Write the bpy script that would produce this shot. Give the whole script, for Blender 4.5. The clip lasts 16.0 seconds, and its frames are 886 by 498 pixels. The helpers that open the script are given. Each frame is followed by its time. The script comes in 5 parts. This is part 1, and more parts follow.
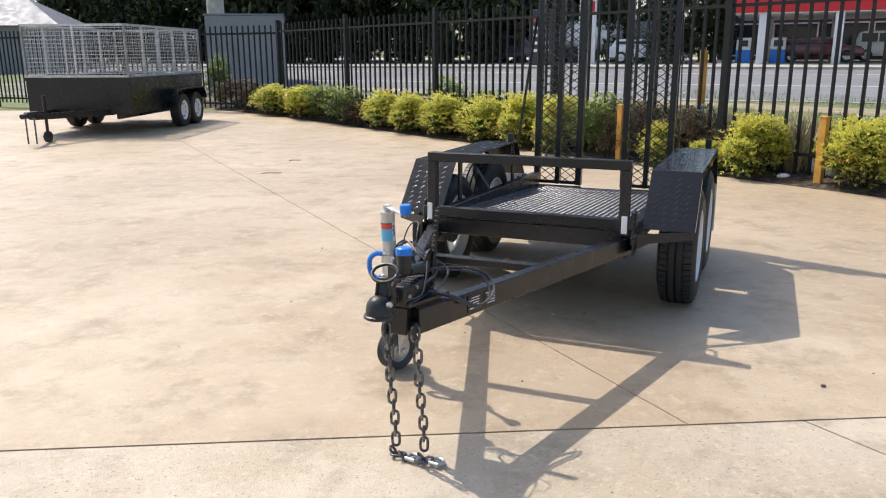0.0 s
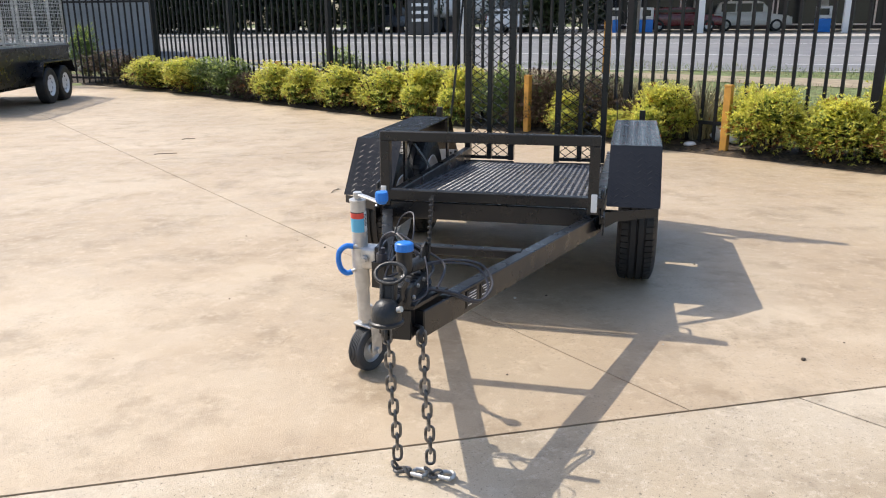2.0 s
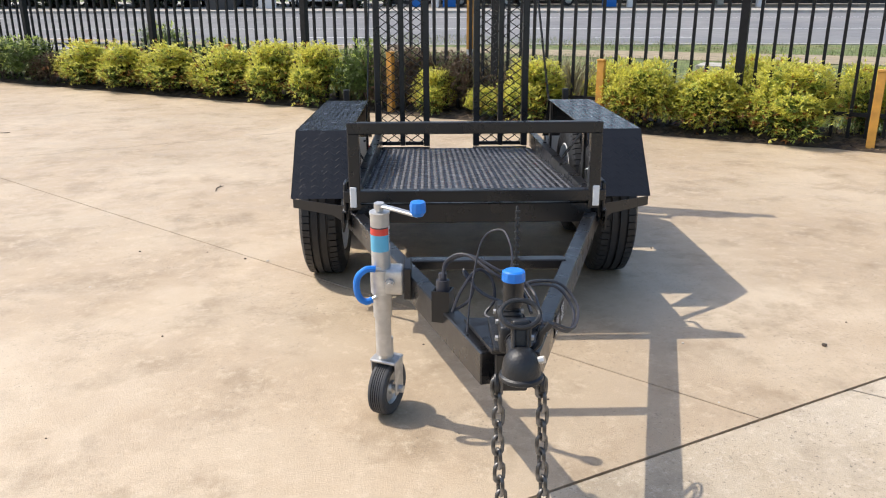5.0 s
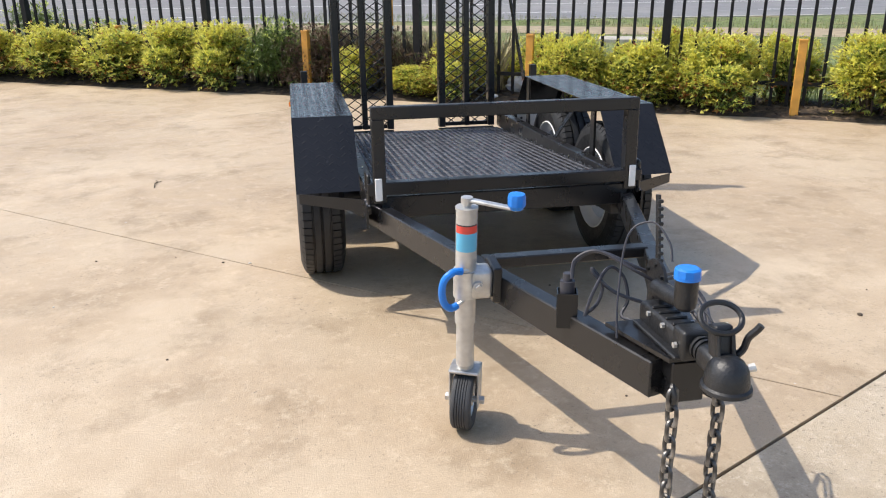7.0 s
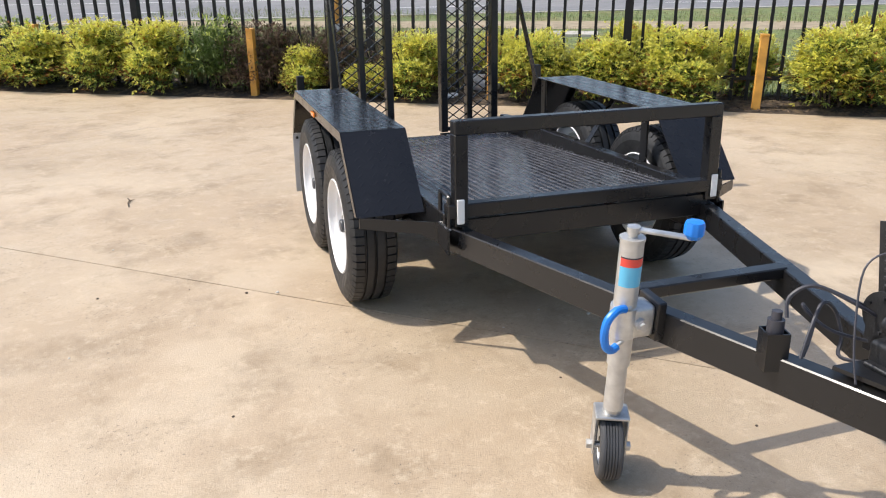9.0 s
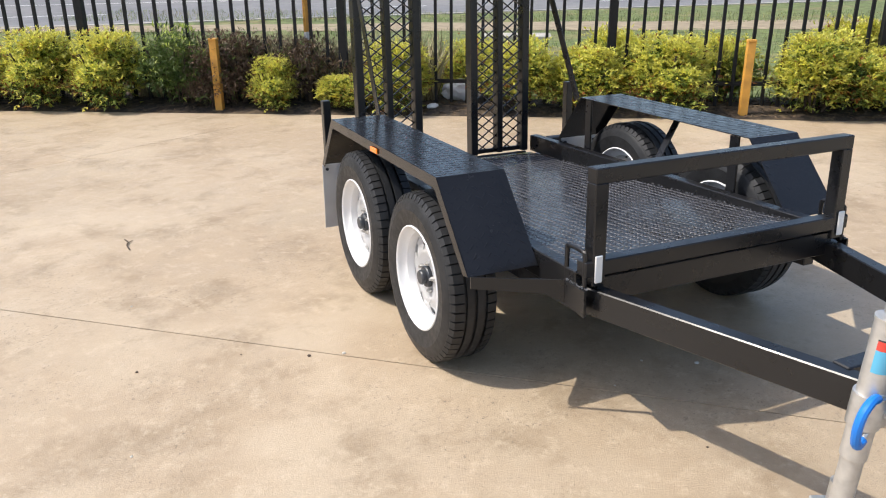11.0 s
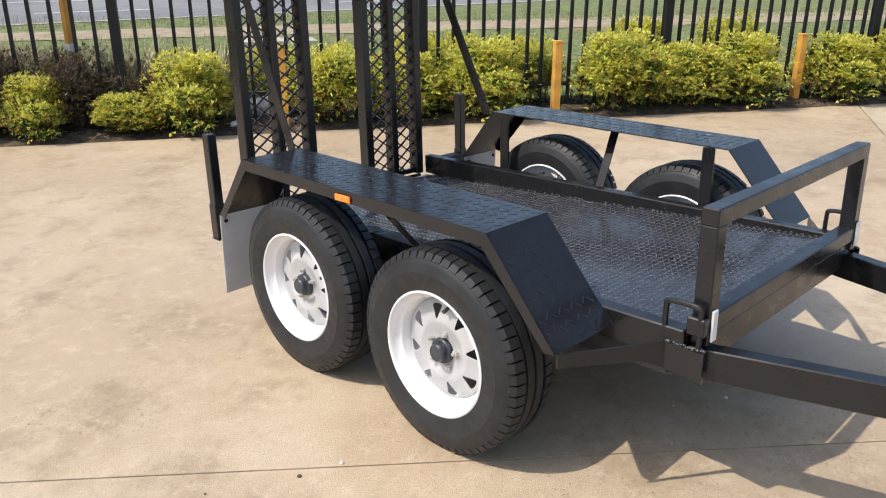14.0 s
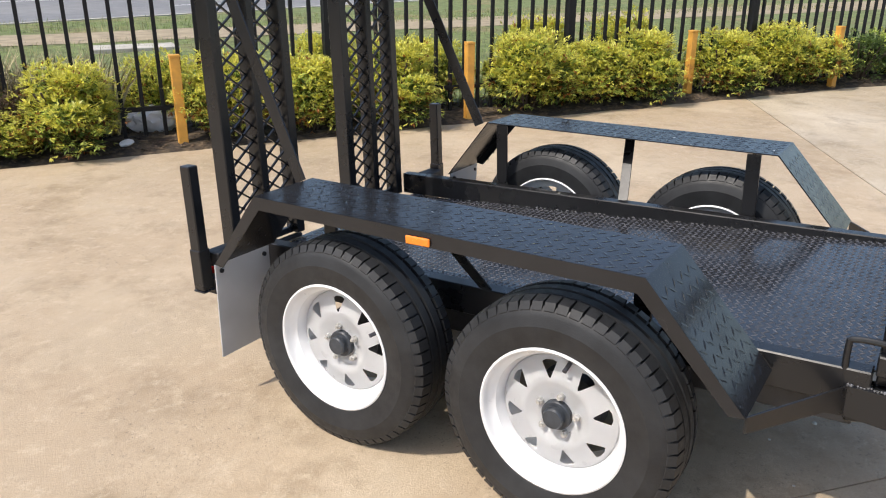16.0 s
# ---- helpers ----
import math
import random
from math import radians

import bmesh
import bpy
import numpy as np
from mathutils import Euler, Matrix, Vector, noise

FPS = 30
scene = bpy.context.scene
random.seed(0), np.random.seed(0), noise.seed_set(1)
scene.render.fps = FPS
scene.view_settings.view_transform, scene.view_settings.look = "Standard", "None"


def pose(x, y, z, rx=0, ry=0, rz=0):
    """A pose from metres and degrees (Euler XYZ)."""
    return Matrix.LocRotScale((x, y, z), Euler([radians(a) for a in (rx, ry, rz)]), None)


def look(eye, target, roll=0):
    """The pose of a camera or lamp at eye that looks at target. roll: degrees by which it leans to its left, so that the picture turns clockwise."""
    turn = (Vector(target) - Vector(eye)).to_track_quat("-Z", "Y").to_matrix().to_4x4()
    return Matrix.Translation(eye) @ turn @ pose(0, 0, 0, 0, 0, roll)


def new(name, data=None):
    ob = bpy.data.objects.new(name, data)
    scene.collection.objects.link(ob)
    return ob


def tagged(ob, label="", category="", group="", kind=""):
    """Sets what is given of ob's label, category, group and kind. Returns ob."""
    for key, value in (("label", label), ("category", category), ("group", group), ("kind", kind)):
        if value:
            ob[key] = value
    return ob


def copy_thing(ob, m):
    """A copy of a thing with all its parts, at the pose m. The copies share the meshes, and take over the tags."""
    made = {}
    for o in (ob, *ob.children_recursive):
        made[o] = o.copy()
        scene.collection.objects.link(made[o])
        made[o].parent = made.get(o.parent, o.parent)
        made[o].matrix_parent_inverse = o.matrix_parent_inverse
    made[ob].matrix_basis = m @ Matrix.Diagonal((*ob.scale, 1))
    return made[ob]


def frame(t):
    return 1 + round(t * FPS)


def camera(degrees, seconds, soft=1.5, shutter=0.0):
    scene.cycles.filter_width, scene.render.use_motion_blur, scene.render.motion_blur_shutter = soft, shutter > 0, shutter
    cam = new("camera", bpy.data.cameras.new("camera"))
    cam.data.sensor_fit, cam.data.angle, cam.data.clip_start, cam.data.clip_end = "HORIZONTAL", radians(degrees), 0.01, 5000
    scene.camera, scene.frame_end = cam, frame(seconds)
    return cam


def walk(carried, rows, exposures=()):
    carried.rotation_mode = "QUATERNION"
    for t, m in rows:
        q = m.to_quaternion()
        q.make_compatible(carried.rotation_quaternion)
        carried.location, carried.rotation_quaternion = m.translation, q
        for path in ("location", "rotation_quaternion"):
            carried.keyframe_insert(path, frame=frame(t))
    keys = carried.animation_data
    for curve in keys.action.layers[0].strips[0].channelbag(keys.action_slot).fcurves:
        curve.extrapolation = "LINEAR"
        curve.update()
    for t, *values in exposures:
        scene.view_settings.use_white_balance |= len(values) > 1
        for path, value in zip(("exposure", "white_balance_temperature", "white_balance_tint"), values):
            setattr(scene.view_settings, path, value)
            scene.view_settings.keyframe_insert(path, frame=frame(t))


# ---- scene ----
cam = camera(59.3, 16.0, 1.1)
PATH = [
    (0, (0.105, -0.145, 1.359), (0.046, 1.793, 0.872), -0.3),
    (0.5, (0.035, -0.066, 1.361), (0.022, 1.87, 0.858), -0.3),
    (1, (-0.068, -0.009, 1.374), (-0.016, 1.921, 0.852), -0.3),
    (1.5, (-0.191, 0.062, 1.374), (-0.041, 1.982, 0.834), -0.3),
    (2, (-0.279, 0.144, 1.362), (-0.034, 2.049, 0.803), -0.3),
    (2.5, (-0.372, 0.288, 1.359), (-0.057, 2.177, 0.784), -0.3),
    (3, (-0.46, 0.397, 1.363), (-0.086, 2.273, 0.779), -0.4),
    (3.5, (-0.592, 0.486, 1.367), (-0.16, 2.348, 0.779), -0.3),
    (4, (-0.717, 0.587, 1.372), (-0.2, 2.426, 0.778), -0.3),
    (4.2, (-0.755, 0.63, 1.366), (-0.194, 2.455, 0.768), -0.2),
    (6.3, (-1.252, 1.173, 1.347), (-0.351, 2.833, 0.691), -0.4),
    (6.5, (-1.297, 1.214, 1.346), (-0.369, 2.857, 0.685), -0.4),
    (7, (-1.375, 1.357, 1.324), (-0.391, 2.964, 0.655), -0.4),
    (7.5, (-1.462, 1.515, 1.335), (-0.432, 3.091, 0.659), -0.4),
    (8, (-1.544, 1.659, 1.342), (-0.461, 3.197, 0.662), -0.4),
    (8.5, (-1.663, 1.809, 1.343), (-0.531, 3.31, 0.661), -0.4),
    (9, (-1.739, 1.979, 1.343), (-0.558, 3.44, 0.658), -0.3),
    (9.5, (-1.818, 2.177, 1.345), (-0.598, 3.606, 0.658), -0.3),
    (9.7, (-1.838, 2.263, 1.355), (-0.607, 3.681, 0.667), -0.3),
    (11.8, (-2.018, 2.960, 1.439), (-0.591, 4.178, 0.748), -0.3),
    (12, (-2.0245, 3.0285, 1.437), (-0.5674, 4.2118, 0.747), -0.25),
    (12.5, (-2.059, 3.229, 1.438), (-0.533, 4.321, 0.746), 0.0),
    (13, (-2.085, 3.423, 1.436), (-0.48, 4.397, 0.745), 0.1),
    (13.5, (-2.064, 3.626, 1.416), (-0.403, 4.498, 0.723), 0.2),
    (14, (-2.011, 3.818, 1.417), (-0.3, 4.588, 0.725), 0.2),
    (14.5, (-1.995, 4.029, 1.407), (-0.24, 4.696, 0.717), 0.3),
    (15, (-1.97, 4.239, 1.409), (-0.182, 4.81, 0.72), 0.3),
    (15.5, (-1.901, 4.432, 1.391), (-0.088, 4.921, 0.701), 0.3),
    (16, (-1.825, 4.606, 1.388), (0.009, 5.01, 0.7), 0.2),
]
walk(cam, [(t, look(eye, target, roll)) for t, eye, target, roll in PATH], [(0.0, 0.51), (3.0, 0.56), (8.0, 0.58), (12.0, 0.54), (16.0, 0.50)])

# ---- light ----
SUN_WAY = Vector((0.56, -0.489, -1.0))
world = bpy.data.worlds.new("sky")
scene.world = world
world.use_nodes = True
wn, wl = world.node_tree.nodes, world.node_tree.links
sky = wn.new("ShaderNodeTexSky")
sky.sky_type, sky.sun_disc = "NISHITA", False
sky.dust_density = 2.2
sky.sun_elevation, sky.sun_rotation = math.atan(1 / 0.743), math.atan2(-0.56, 0.489)
wl.new(sky.outputs[0], wn["Background"].inputs[0])
wn["Background"].inputs[1].default_value = 0.15
sun_data = bpy.data.lights.new("sun", "SUN")
sun_data.energy, sun_data.angle, sun_data.color = 2.9, radians(0.6), (1.0, 0.935, 0.845)
sun = new("sun", sun_data)
sun.matrix_world = look((0, 0, 30), Vector((0, 0, 30)) + SUN_WAY)


# ---- materials ----
def material(name, colour, rough=0.6, metal=0.0, vary=0.15, scale=8.0, bump=0.0, bump_scale=200.0, island=0.0, second=None, second_scale=1.5, second_cut=(0.45, 0.65), coat=0.0, rand=0.0, rough_vary=0.1, spec=0.5):
    m = bpy.data.materials.new(name)
    m.use_nodes = True
    n, l = m.node_tree.nodes, m.node_tree.links
    b = n["Principled BSDF"]
    b.inputs["Metallic"].default_value = metal
    b.inputs["Coat Weight"].default_value = coat
    b.inputs["Specular IOR Level"].default_value = spec
    b.inputs["Coat Roughness"].default_value = 0.12
    co = n.new("ShaderNodeTexCoord")

    def tex(s, detail=4.0):
        t = n.new("ShaderNodeTexNoise")
        t.inputs["Scale"].default_value, t.inputs["Detail"].default_value = s, detail
        l.new(co.outputs["Object"], t.inputs["Vector"])
        return t

    def ramp(src, lo, hi, a, z):
        r = n.new("ShaderNodeMapRange")
        for i, v in enumerate((lo, hi, a, z)):
            r.inputs[i + 1].default_value = v
        l.new(src, r.inputs[0])
        return r.outputs[0]

    base = n.new("ShaderNodeRGB")
    base.outputs[0].default_value = (*colour, 1)
    out = base.outputs[0]
    if second:
        mix = n.new("ShaderNodeMix")
        mix.data_type = "RGBA"
        l.new(ramp(tex(second_scale).outputs[0], second_cut[0], second_cut[1], 0, 1), mix.inputs[0])
        l.new(out, mix.inputs[6])
        mix.inputs[7].default_value = (*second, 1)
        out = mix.outputs[2]
    hsv = n.new("ShaderNodeHueSaturation")
    l.new(out, hsv.inputs["Color"])
    value = ramp(tex(scale, 6).outputs[0], 0.3, 0.7, 1 - vary, 1 + vary)
    if island or rand:
        if island:
            g = n.new("ShaderNodeNewGeometry")
            src, amount = g.outputs["Random Per Island"], island
        else:
            g = n.new("ShaderNodeObjectInfo")
            src, amount = g.outputs["Random"], rand
        k = n.new("ShaderNodeMath")
        k.operation = "MULTIPLY"
        l.new(value, k.inputs[0])
        l.new(ramp(src, 0, 1, 1 - amount, 1 + amount), k.inputs[1])
        value = k.outputs[0]
    l.new(value, hsv.inputs["Value"])
    l.new(hsv.outputs[0], b.inputs["Base Color"])
    l.new(ramp(tex(scale * 2.3).outputs[0], 0.3, 0.7, max(0.02, rough - rough_vary), min(1, rough + rough_vary)), b.inputs["Roughness"])
    if bump:
        bp = n.new("ShaderNodeBump")
        bp.inputs["Strength"].default_value, bp.inputs["Distance"].default_value = bump, 0.004
        l.new(tex(bump_scale).outputs[0], bp.inputs["Height"])
        l.new(bp.outputs[0], b.inputs["Normal"])
    return m


def concrete_material(name, colour, pale, stain, pits):
    """Weathered broom-finished concrete: broad tone patches, stains, sand grain and fine pits."""
    m = bpy.data.materials.new(name)
    m.use_nodes = True
    n, l = m.node_tree.nodes, m.node_tree.links
    b = n["Principled BSDF"]
    co = n.new("ShaderNodeTexCoord")

    def tex(s, detail, rough=0.55):
        t = n.new("ShaderNodeTexNoise")
        t.inputs["Scale"].default_value, t.inputs["Detail"].default_value, t.inputs["Roughness"].default_value = s, detail, rough
        l.new(co.outputs["Object"], t.inputs["Vector"])
        return t.outputs[0]

    def ramp(src, lo, hi, a, z):
        r = n.new("ShaderNodeMapRange")
        for i, v in enumerate((lo, hi, a, z)):
            r.inputs[i + 1].default_value = v
        l.new(src, r.inputs[0])
        return r.outputs[0]

    def mix(f, a, c, mode="MIX"):
        x = n.new("ShaderNodeMix")
        x.data_type, x.blend_type = "RGBA", mode
        l.new(f, x.inputs[0])
        l.new(a, x.inputs[6])
        x.inputs[7].default_value = (*c, 1)
        return x.outputs[2]

    base = n.new("ShaderNodeRGB")
    base.outputs[0].default_value = (*colour, 1)
    out = mix(ramp(tex(0.9, 7, 0.65), 0.44, 0.62, 0, 0.8), base.outputs[0], pale)
    out = mix(ramp(tex(2.3, 9, 0.72), 0.50, 0.66, 0, 0.75), out, stain)
    out = mix(ramp(tex(0.45, 5, 0.6), 0.48, 0.66, 0, 0.55), out, stain)
    out = mix(ramp(tex(13 if pits < 0.9 else 28, 9, 0.8), 0.52, 0.64, 0, 0.6), out, pale)
    patchy = n.new("ShaderNodeMath")
    patchy.operation = "MULTIPLY"
    l.new(ramp(tex(75, 5, 0.75), 0.58, 0.66, 0, pits), patchy.inputs[0])
    l.new(ramp(tex(1.6, 5, 0.6), 0.44, 0.58, 0.6 if pits > 0.9 else 0.1, 1), patchy.inputs[1])
    out = mix(patchy.outputs[0], out, (0.13, 0.105, 0.08))
    out = mix(ramp(tex(260, 2), 0.35, 0.65, 0.0, 0.22), out, (0.20, 0.16, 0.12))
    l.new(out, b.inputs["Base Color"])
    l.new(ramp(tex(5, 5), 0.3, 0.7, 0.42, 0.66), b.inputs["Roughness"])
    bp = n.new("ShaderNodeBump")
    bp.inputs["Strength"].default_value, bp.inputs["Distance"].default_value = 0.25 + pits * 0.4, 0.004
    l.new(tex(140, 6, 0.7), bp.inputs["Height"])
    l.new(bp.outputs[0], b.inputs["Normal"])
    return m


def leaf_material(name, colour, spread):
    """A thin leaf: glossy skin, and light that passes through it."""
    m = material(name, colour, 0.42, vary=0.12, scale=4, island=spread)
    n, l = m.node_tree.nodes, m.node_tree.links
    b = n["Principled BSDF"]
    src = b.inputs["Base Color"].links[0].from_socket
    t = n.new("ShaderNodeBsdfTranslucent")
    l.new(src, t.inputs["Color"])
    mix = n.new("ShaderNodeMixShader")
    mix.inputs[0].default_value = 0.42
    l.new(b.outputs[0], mix.inputs[1])
    l.new(t.outputs[0], mix.inputs[2])
    l.new(mix.outputs[0], n["Material Output"].inputs["Surface"])
    return m


M = {
    "concrete": concrete_material("concrete", (0.47, 0.358, 0.238), (0.63, 0.513, 0.368), (0.305, 0.222, 0.135), 0.8),
    "concrete_worn": concrete_material("concrete_worn", (0.50, 0.405, 0.285), (0.70, 0.61, 0.48), (0.31, 0.24, 0.16), 1.0),
    "joint": material("joint", (0.10, 0.08, 0.06), 0.95, vary=0.3, scale=40, bump=0.5),
    "mulch": material("mulch", (0.045, 0.032, 0.022), 0.95, vary=0.5, scale=30, bump=1.0, bump_scale=60, second=(0.12, 0.085, 0.05), second_scale=9),
    "chip": material("chip", (0.10, 0.07, 0.045), 0.9, vary=0.3, scale=30, island=0.7),
    "grass_ground": material("grass_ground", (0.135, 0.165, 0.055), 0.95, vary=0.45, scale=6, bump=1.0, bump_scale=50, second=(0.20, 0.17, 0.075), second_scale=0.7, second_cut=(0.5, 0.68)),
    "blade": material("blade", (0.18, 0.24, 0.07), 0.7, vary=0.2, scale=3, island=0.5, second=(0.34, 0.30, 0.14), second_scale=1.0),
    "dry_blade": material("dry_blade", (0.38, 0.33, 0.19), 0.8, vary=0.2, scale=3, island=0.5),
    "dirt": material("dirt", (0.31, 0.25, 0.165), 0.95, vary=0.25, scale=4, bump=0.6, bump_scale=60),
    "asphalt": material("asphalt", (0.18, 0.18, 0.185), 0.85, vary=0.12, scale=2, bump=0.5, bump_scale=90, second=(0.22, 0.217, 0.213), second_scale=0.2),
    "line": material("line", (0.75, 0.75, 0.73), 0.7, vary=0.15, scale=5),
    "kerb": material("kerb", (0.42, 0.39, 0.34), 0.85, vary=0.2, scale=4, bump=0.3),
    "black_paint": material("black_paint", (0.0100, 0.0101, 0.0112), 0.30, vary=0.12, scale=5, coat=0.15, bump=0.03, bump_scale=60, rough_vary=0.07, spec=0.4),
    "black_matt": material("black_matt", (0.017, 0.017, 0.019), 0.5, vary=0.3, scale=20, bump=0.1, bump_scale=150),
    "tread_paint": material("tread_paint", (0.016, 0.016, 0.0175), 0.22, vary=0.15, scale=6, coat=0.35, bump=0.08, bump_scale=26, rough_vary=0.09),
    # black deck lugs, base colour lifted to stand in for sky glints
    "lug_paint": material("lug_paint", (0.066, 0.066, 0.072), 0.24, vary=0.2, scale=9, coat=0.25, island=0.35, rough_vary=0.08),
    "fender_paint": material("fender_paint", (0.014, 0.014, 0.0155), 0.20, vary=0.15, scale=6, coat=0.1, bump=0.06, bump_scale=34, rough_vary=0.08, spec=0.38),
    "hub_paint": material("hub_paint", (0.035, 0.040, 0.048), 0.4, vary=0.3, scale=30, bump=0.2, bump_scale=120),
    "pebble_pale": material("pebble_pale", (0.55, 0.52, 0.47), 0.7, vary=0.15),
    "weld": material("weld", (0.16, 0.16, 0.165), 0.25, metal=0.6, vary=0.4, scale=90),
    "rubber": material("rubber", (0.018, 0.0185, 0.020), 0.52, vary=0.25, scale=18, bump=0.15, bump_scale=220, second=(0.024, 0.025, 0.027), second_scale=5, spec=0.38),
    "grey_rubber": material("grey_rubber", (0.060, 0.061, 0.064), 0.65, vary=0.2, scale=18, bump=0.1, bump_scale=220, spec=0.3),
    "rim_white": material("rim_white", (0.77, 0.77, 0.775), 0.35, vary=0.04, scale=10, coat=0.3),
    "cast": material("cast", (0.014, 0.0145, 0.016), 0.42, vary=0.4, scale=30, bump=0.3, bump_scale=160),
    "galv": material("galv", (0.50, 0.50, 0.49), 0.42, metal=0.75, vary=0.2, scale=25, second=(0.62, 0.62, 0.61), second_scale=12),
    "zinc": material("zinc", (0.55, 0.54, 0.52), 0.38, metal=0.55, vary=0.12, scale=30, bump=0.05),
    "chain": material("chain", (0.10, 0.095, 0.09), 0.42, metal=0.7, vary=0.4, scale=50, second=(0.22, 0.21, 0.20), second_scale=30),
    "blue": material("blue", (0.012, 0.19, 0.66), 0.38, vary=0.08, scale=20),
    "sticker_blue": material("sticker_blue", (0.12, 0.46, 0.68), 0.4, vary=0.05),
    "sticker_red": material("sticker_red", (0.70, 0.07, 0.05), 0.4, vary=0.05),
    "sticker_white": material("sticker_white", (0.80, 0.80, 0.80), 0.4, vary=0.05),
    "ink": material("ink", (0.04, 0.04, 0.05), 0.5),
    "white_reflector": material("white_reflector", (0.78, 0.78, 0.76), 0.2, vary=0.05, coat=0.6),
    "amber": material("amber", (0.85, 0.22, 0.01), 0.2, vary=0.08, scale=60, coat=0.8),
    "red_lens": material("red_lens", (0.5, 0.02, 0.015), 0.2, vary=0.05, coat=0.8),
    "flap": leaf_material("flap", (0.60, 0.60, 0.60), 0.0),
    "fence": material("fence", (0.009, 0.009, 0.010), 0.6, vary=0.2, scale=10, spec=0.3),
    "bollard": material("bollard", (0.66, 0.33, 0.055), 0.6, vary=0.15, scale=9, bump=0.1, second=(0.52, 0.26, 0.05), second_scale=7),
    "post_white": material("post_white", (0.75, 0.74, 0.70), 0.6, vary=0.12),
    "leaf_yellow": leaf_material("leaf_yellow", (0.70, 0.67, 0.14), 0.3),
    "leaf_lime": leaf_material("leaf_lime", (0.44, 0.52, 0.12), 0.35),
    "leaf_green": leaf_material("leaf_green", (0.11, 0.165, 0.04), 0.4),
    "leaf_red": leaf_material("leaf_red", (0.34, 0.14, 0.045), 0.4),
    "leaf_dry": material("leaf_dry", (0.13, 0.085, 0.055), 0.8, vary=0.2, scale=4, island=0.5),
    "leaf_dark": material("leaf_dark", (0.03, 0.045, 0.016), 0.6, vary=0.2, scale=1, island=0.5),
    "bark": material("bark", (0.075, 0.055, 0.04), 0.9, vary=0.3, scale=20, bump=0.8, bump_scale=30),
    "plastic_bag": material("plastic_bag", (0.75, 0.76, 0.78), 0.45, vary=0.1, scale=9, bump=0.8, bump_scale=25),
    "wall_pale": material("wall_pale", (0.25, 0.255, 0.26), 0.8, vary=0.08, scale=1),
    "wall_dark": material("wall_dark", (0.045, 0.047, 0.05), 0.7, vary=0.2, scale=1),
    "glass_dark": material("glass_dark", (0.02, 0.025, 0.03), 0.08, vary=0.1, coat=0.5),
    "station_red": material("station_red", (0.55, 0.02, 0.03), 0.45, vary=0.08, scale=1),
    "station_white": material("station_white", (0.72, 0.72, 0.72), 0.5, vary=0.06, scale=1),
    "roof": material("roof", (0.17, 0.18, 0.21), 0.6, vary=0.1, scale=1),
    "car_white": material("car_white", (0.78, 0.78, 0.78), 0.3, vary=0.03, coat=0.8),
    "car_red": material("car_red", (0.14, 0.012, 0.016), 0.3, vary=0.05, coat=0.8),
    "car_grey": material("car_grey", (0.08, 0.085, 0.095), 0.3, vary=0.05, coat=0.8),
}


# ---- mesh helpers ----
def finish(bm, name, mat, parent=None, label="", smooth=False):
    me = bpy.data.meshes.new(name)
    bmesh.ops.recalc_face_normals(bm, faces=bm.faces)
    bm.to_mesh(me)
    bm.free()
    for one in mat if isinstance(mat, (list, tuple)) else (mat,):
        me.materials.append(M[one])
    if smooth:
        for p in me.polygons:
            p.use_smooth = True
        me.set_sharp_from_angle(angle=radians(31))
    ob = new(name, me)
    if parent:
        ob.parent = parent
    if label:
        ob["label"] = label
    return ob


def part(name, bm, material_name, parent, label="", smooth=True):
    return finish(bm, name, material_name, parent, label, smooth)


def empty(name, m, label, category, group="", kind=""):
    ob = new(name)
    ob.empty_display_size = 0.1
    ob.matrix_world = m
    return tagged(ob, label, category, group, kind)


def again(ob, parent, m):
    """Another piece on the same mesh."""
    o = new(ob.name.split(".")[0], ob.data)
    o.parent = parent
    o.matrix_basis = m
    return o


def box(bm, x0, x1, y0, y1, z0, z1, bevel=0.0, m=None):
    made = bmesh.ops.create_cube(bm, size=1)["verts"]
    for v in made:
        v.co = Vector(((x0 + x1) / 2 + v.co.x * (x1 - x0), (y0 + y1) / 2 + v.co.y * (y1 - y0), (z0 + z1) / 2 + v.co.z * (z1 - z0)))
    if bevel:
        edges = list({e for v in made for e in v.link_edges})
        out = bmesh.ops.bevel(bm, geom=edges, offset=min(bevel, 0.0035) if bevel < 0.007 else bevel, segments=1 if bevel < 0.007 else 3, affect="EDGES", profile=0.5)
        made = list({v for f in out["faces"] for v in f.verts} | {v for v in made if v.is_valid})
    if m:
        bmesh.ops.transform(bm, matrix=m, verts=made)
    return made


def beam(bm, p, q, w, h, bevel=0.004, up=(0, 0, 1)):
    """A tube of oblong section from p to q; w across, h along up."""
    p, q = Vector(p), Vector(q)
    d = q - p
    y = d.normalized()
    x = y.cross(Vector(up)).normalized()
    z = x.cross(y)
    m = Matrix.Translation((p + q) / 2) @ Matrix((x, y, z)).transposed().to_4x4()
    return box(bm, -w / 2, w / 2, -d.length / 2, d.length / 2, -h / 2, h / 2, bevel, m)


def rod(bm, p, q, r, seg=16, r2=None):
    p, q = Vector(p), Vector(q)
    d = q - p
    m = Matrix.Translation((p + q) / 2) @ d.to_track_quat("Z", "Y").to_matrix().to_4x4()
    return bmesh.ops.create_cone(bm, cap_ends=True, segments=seg, radius1=r, radius2=r if r2 is None else r2, depth=d.length, matrix=m)["verts"]


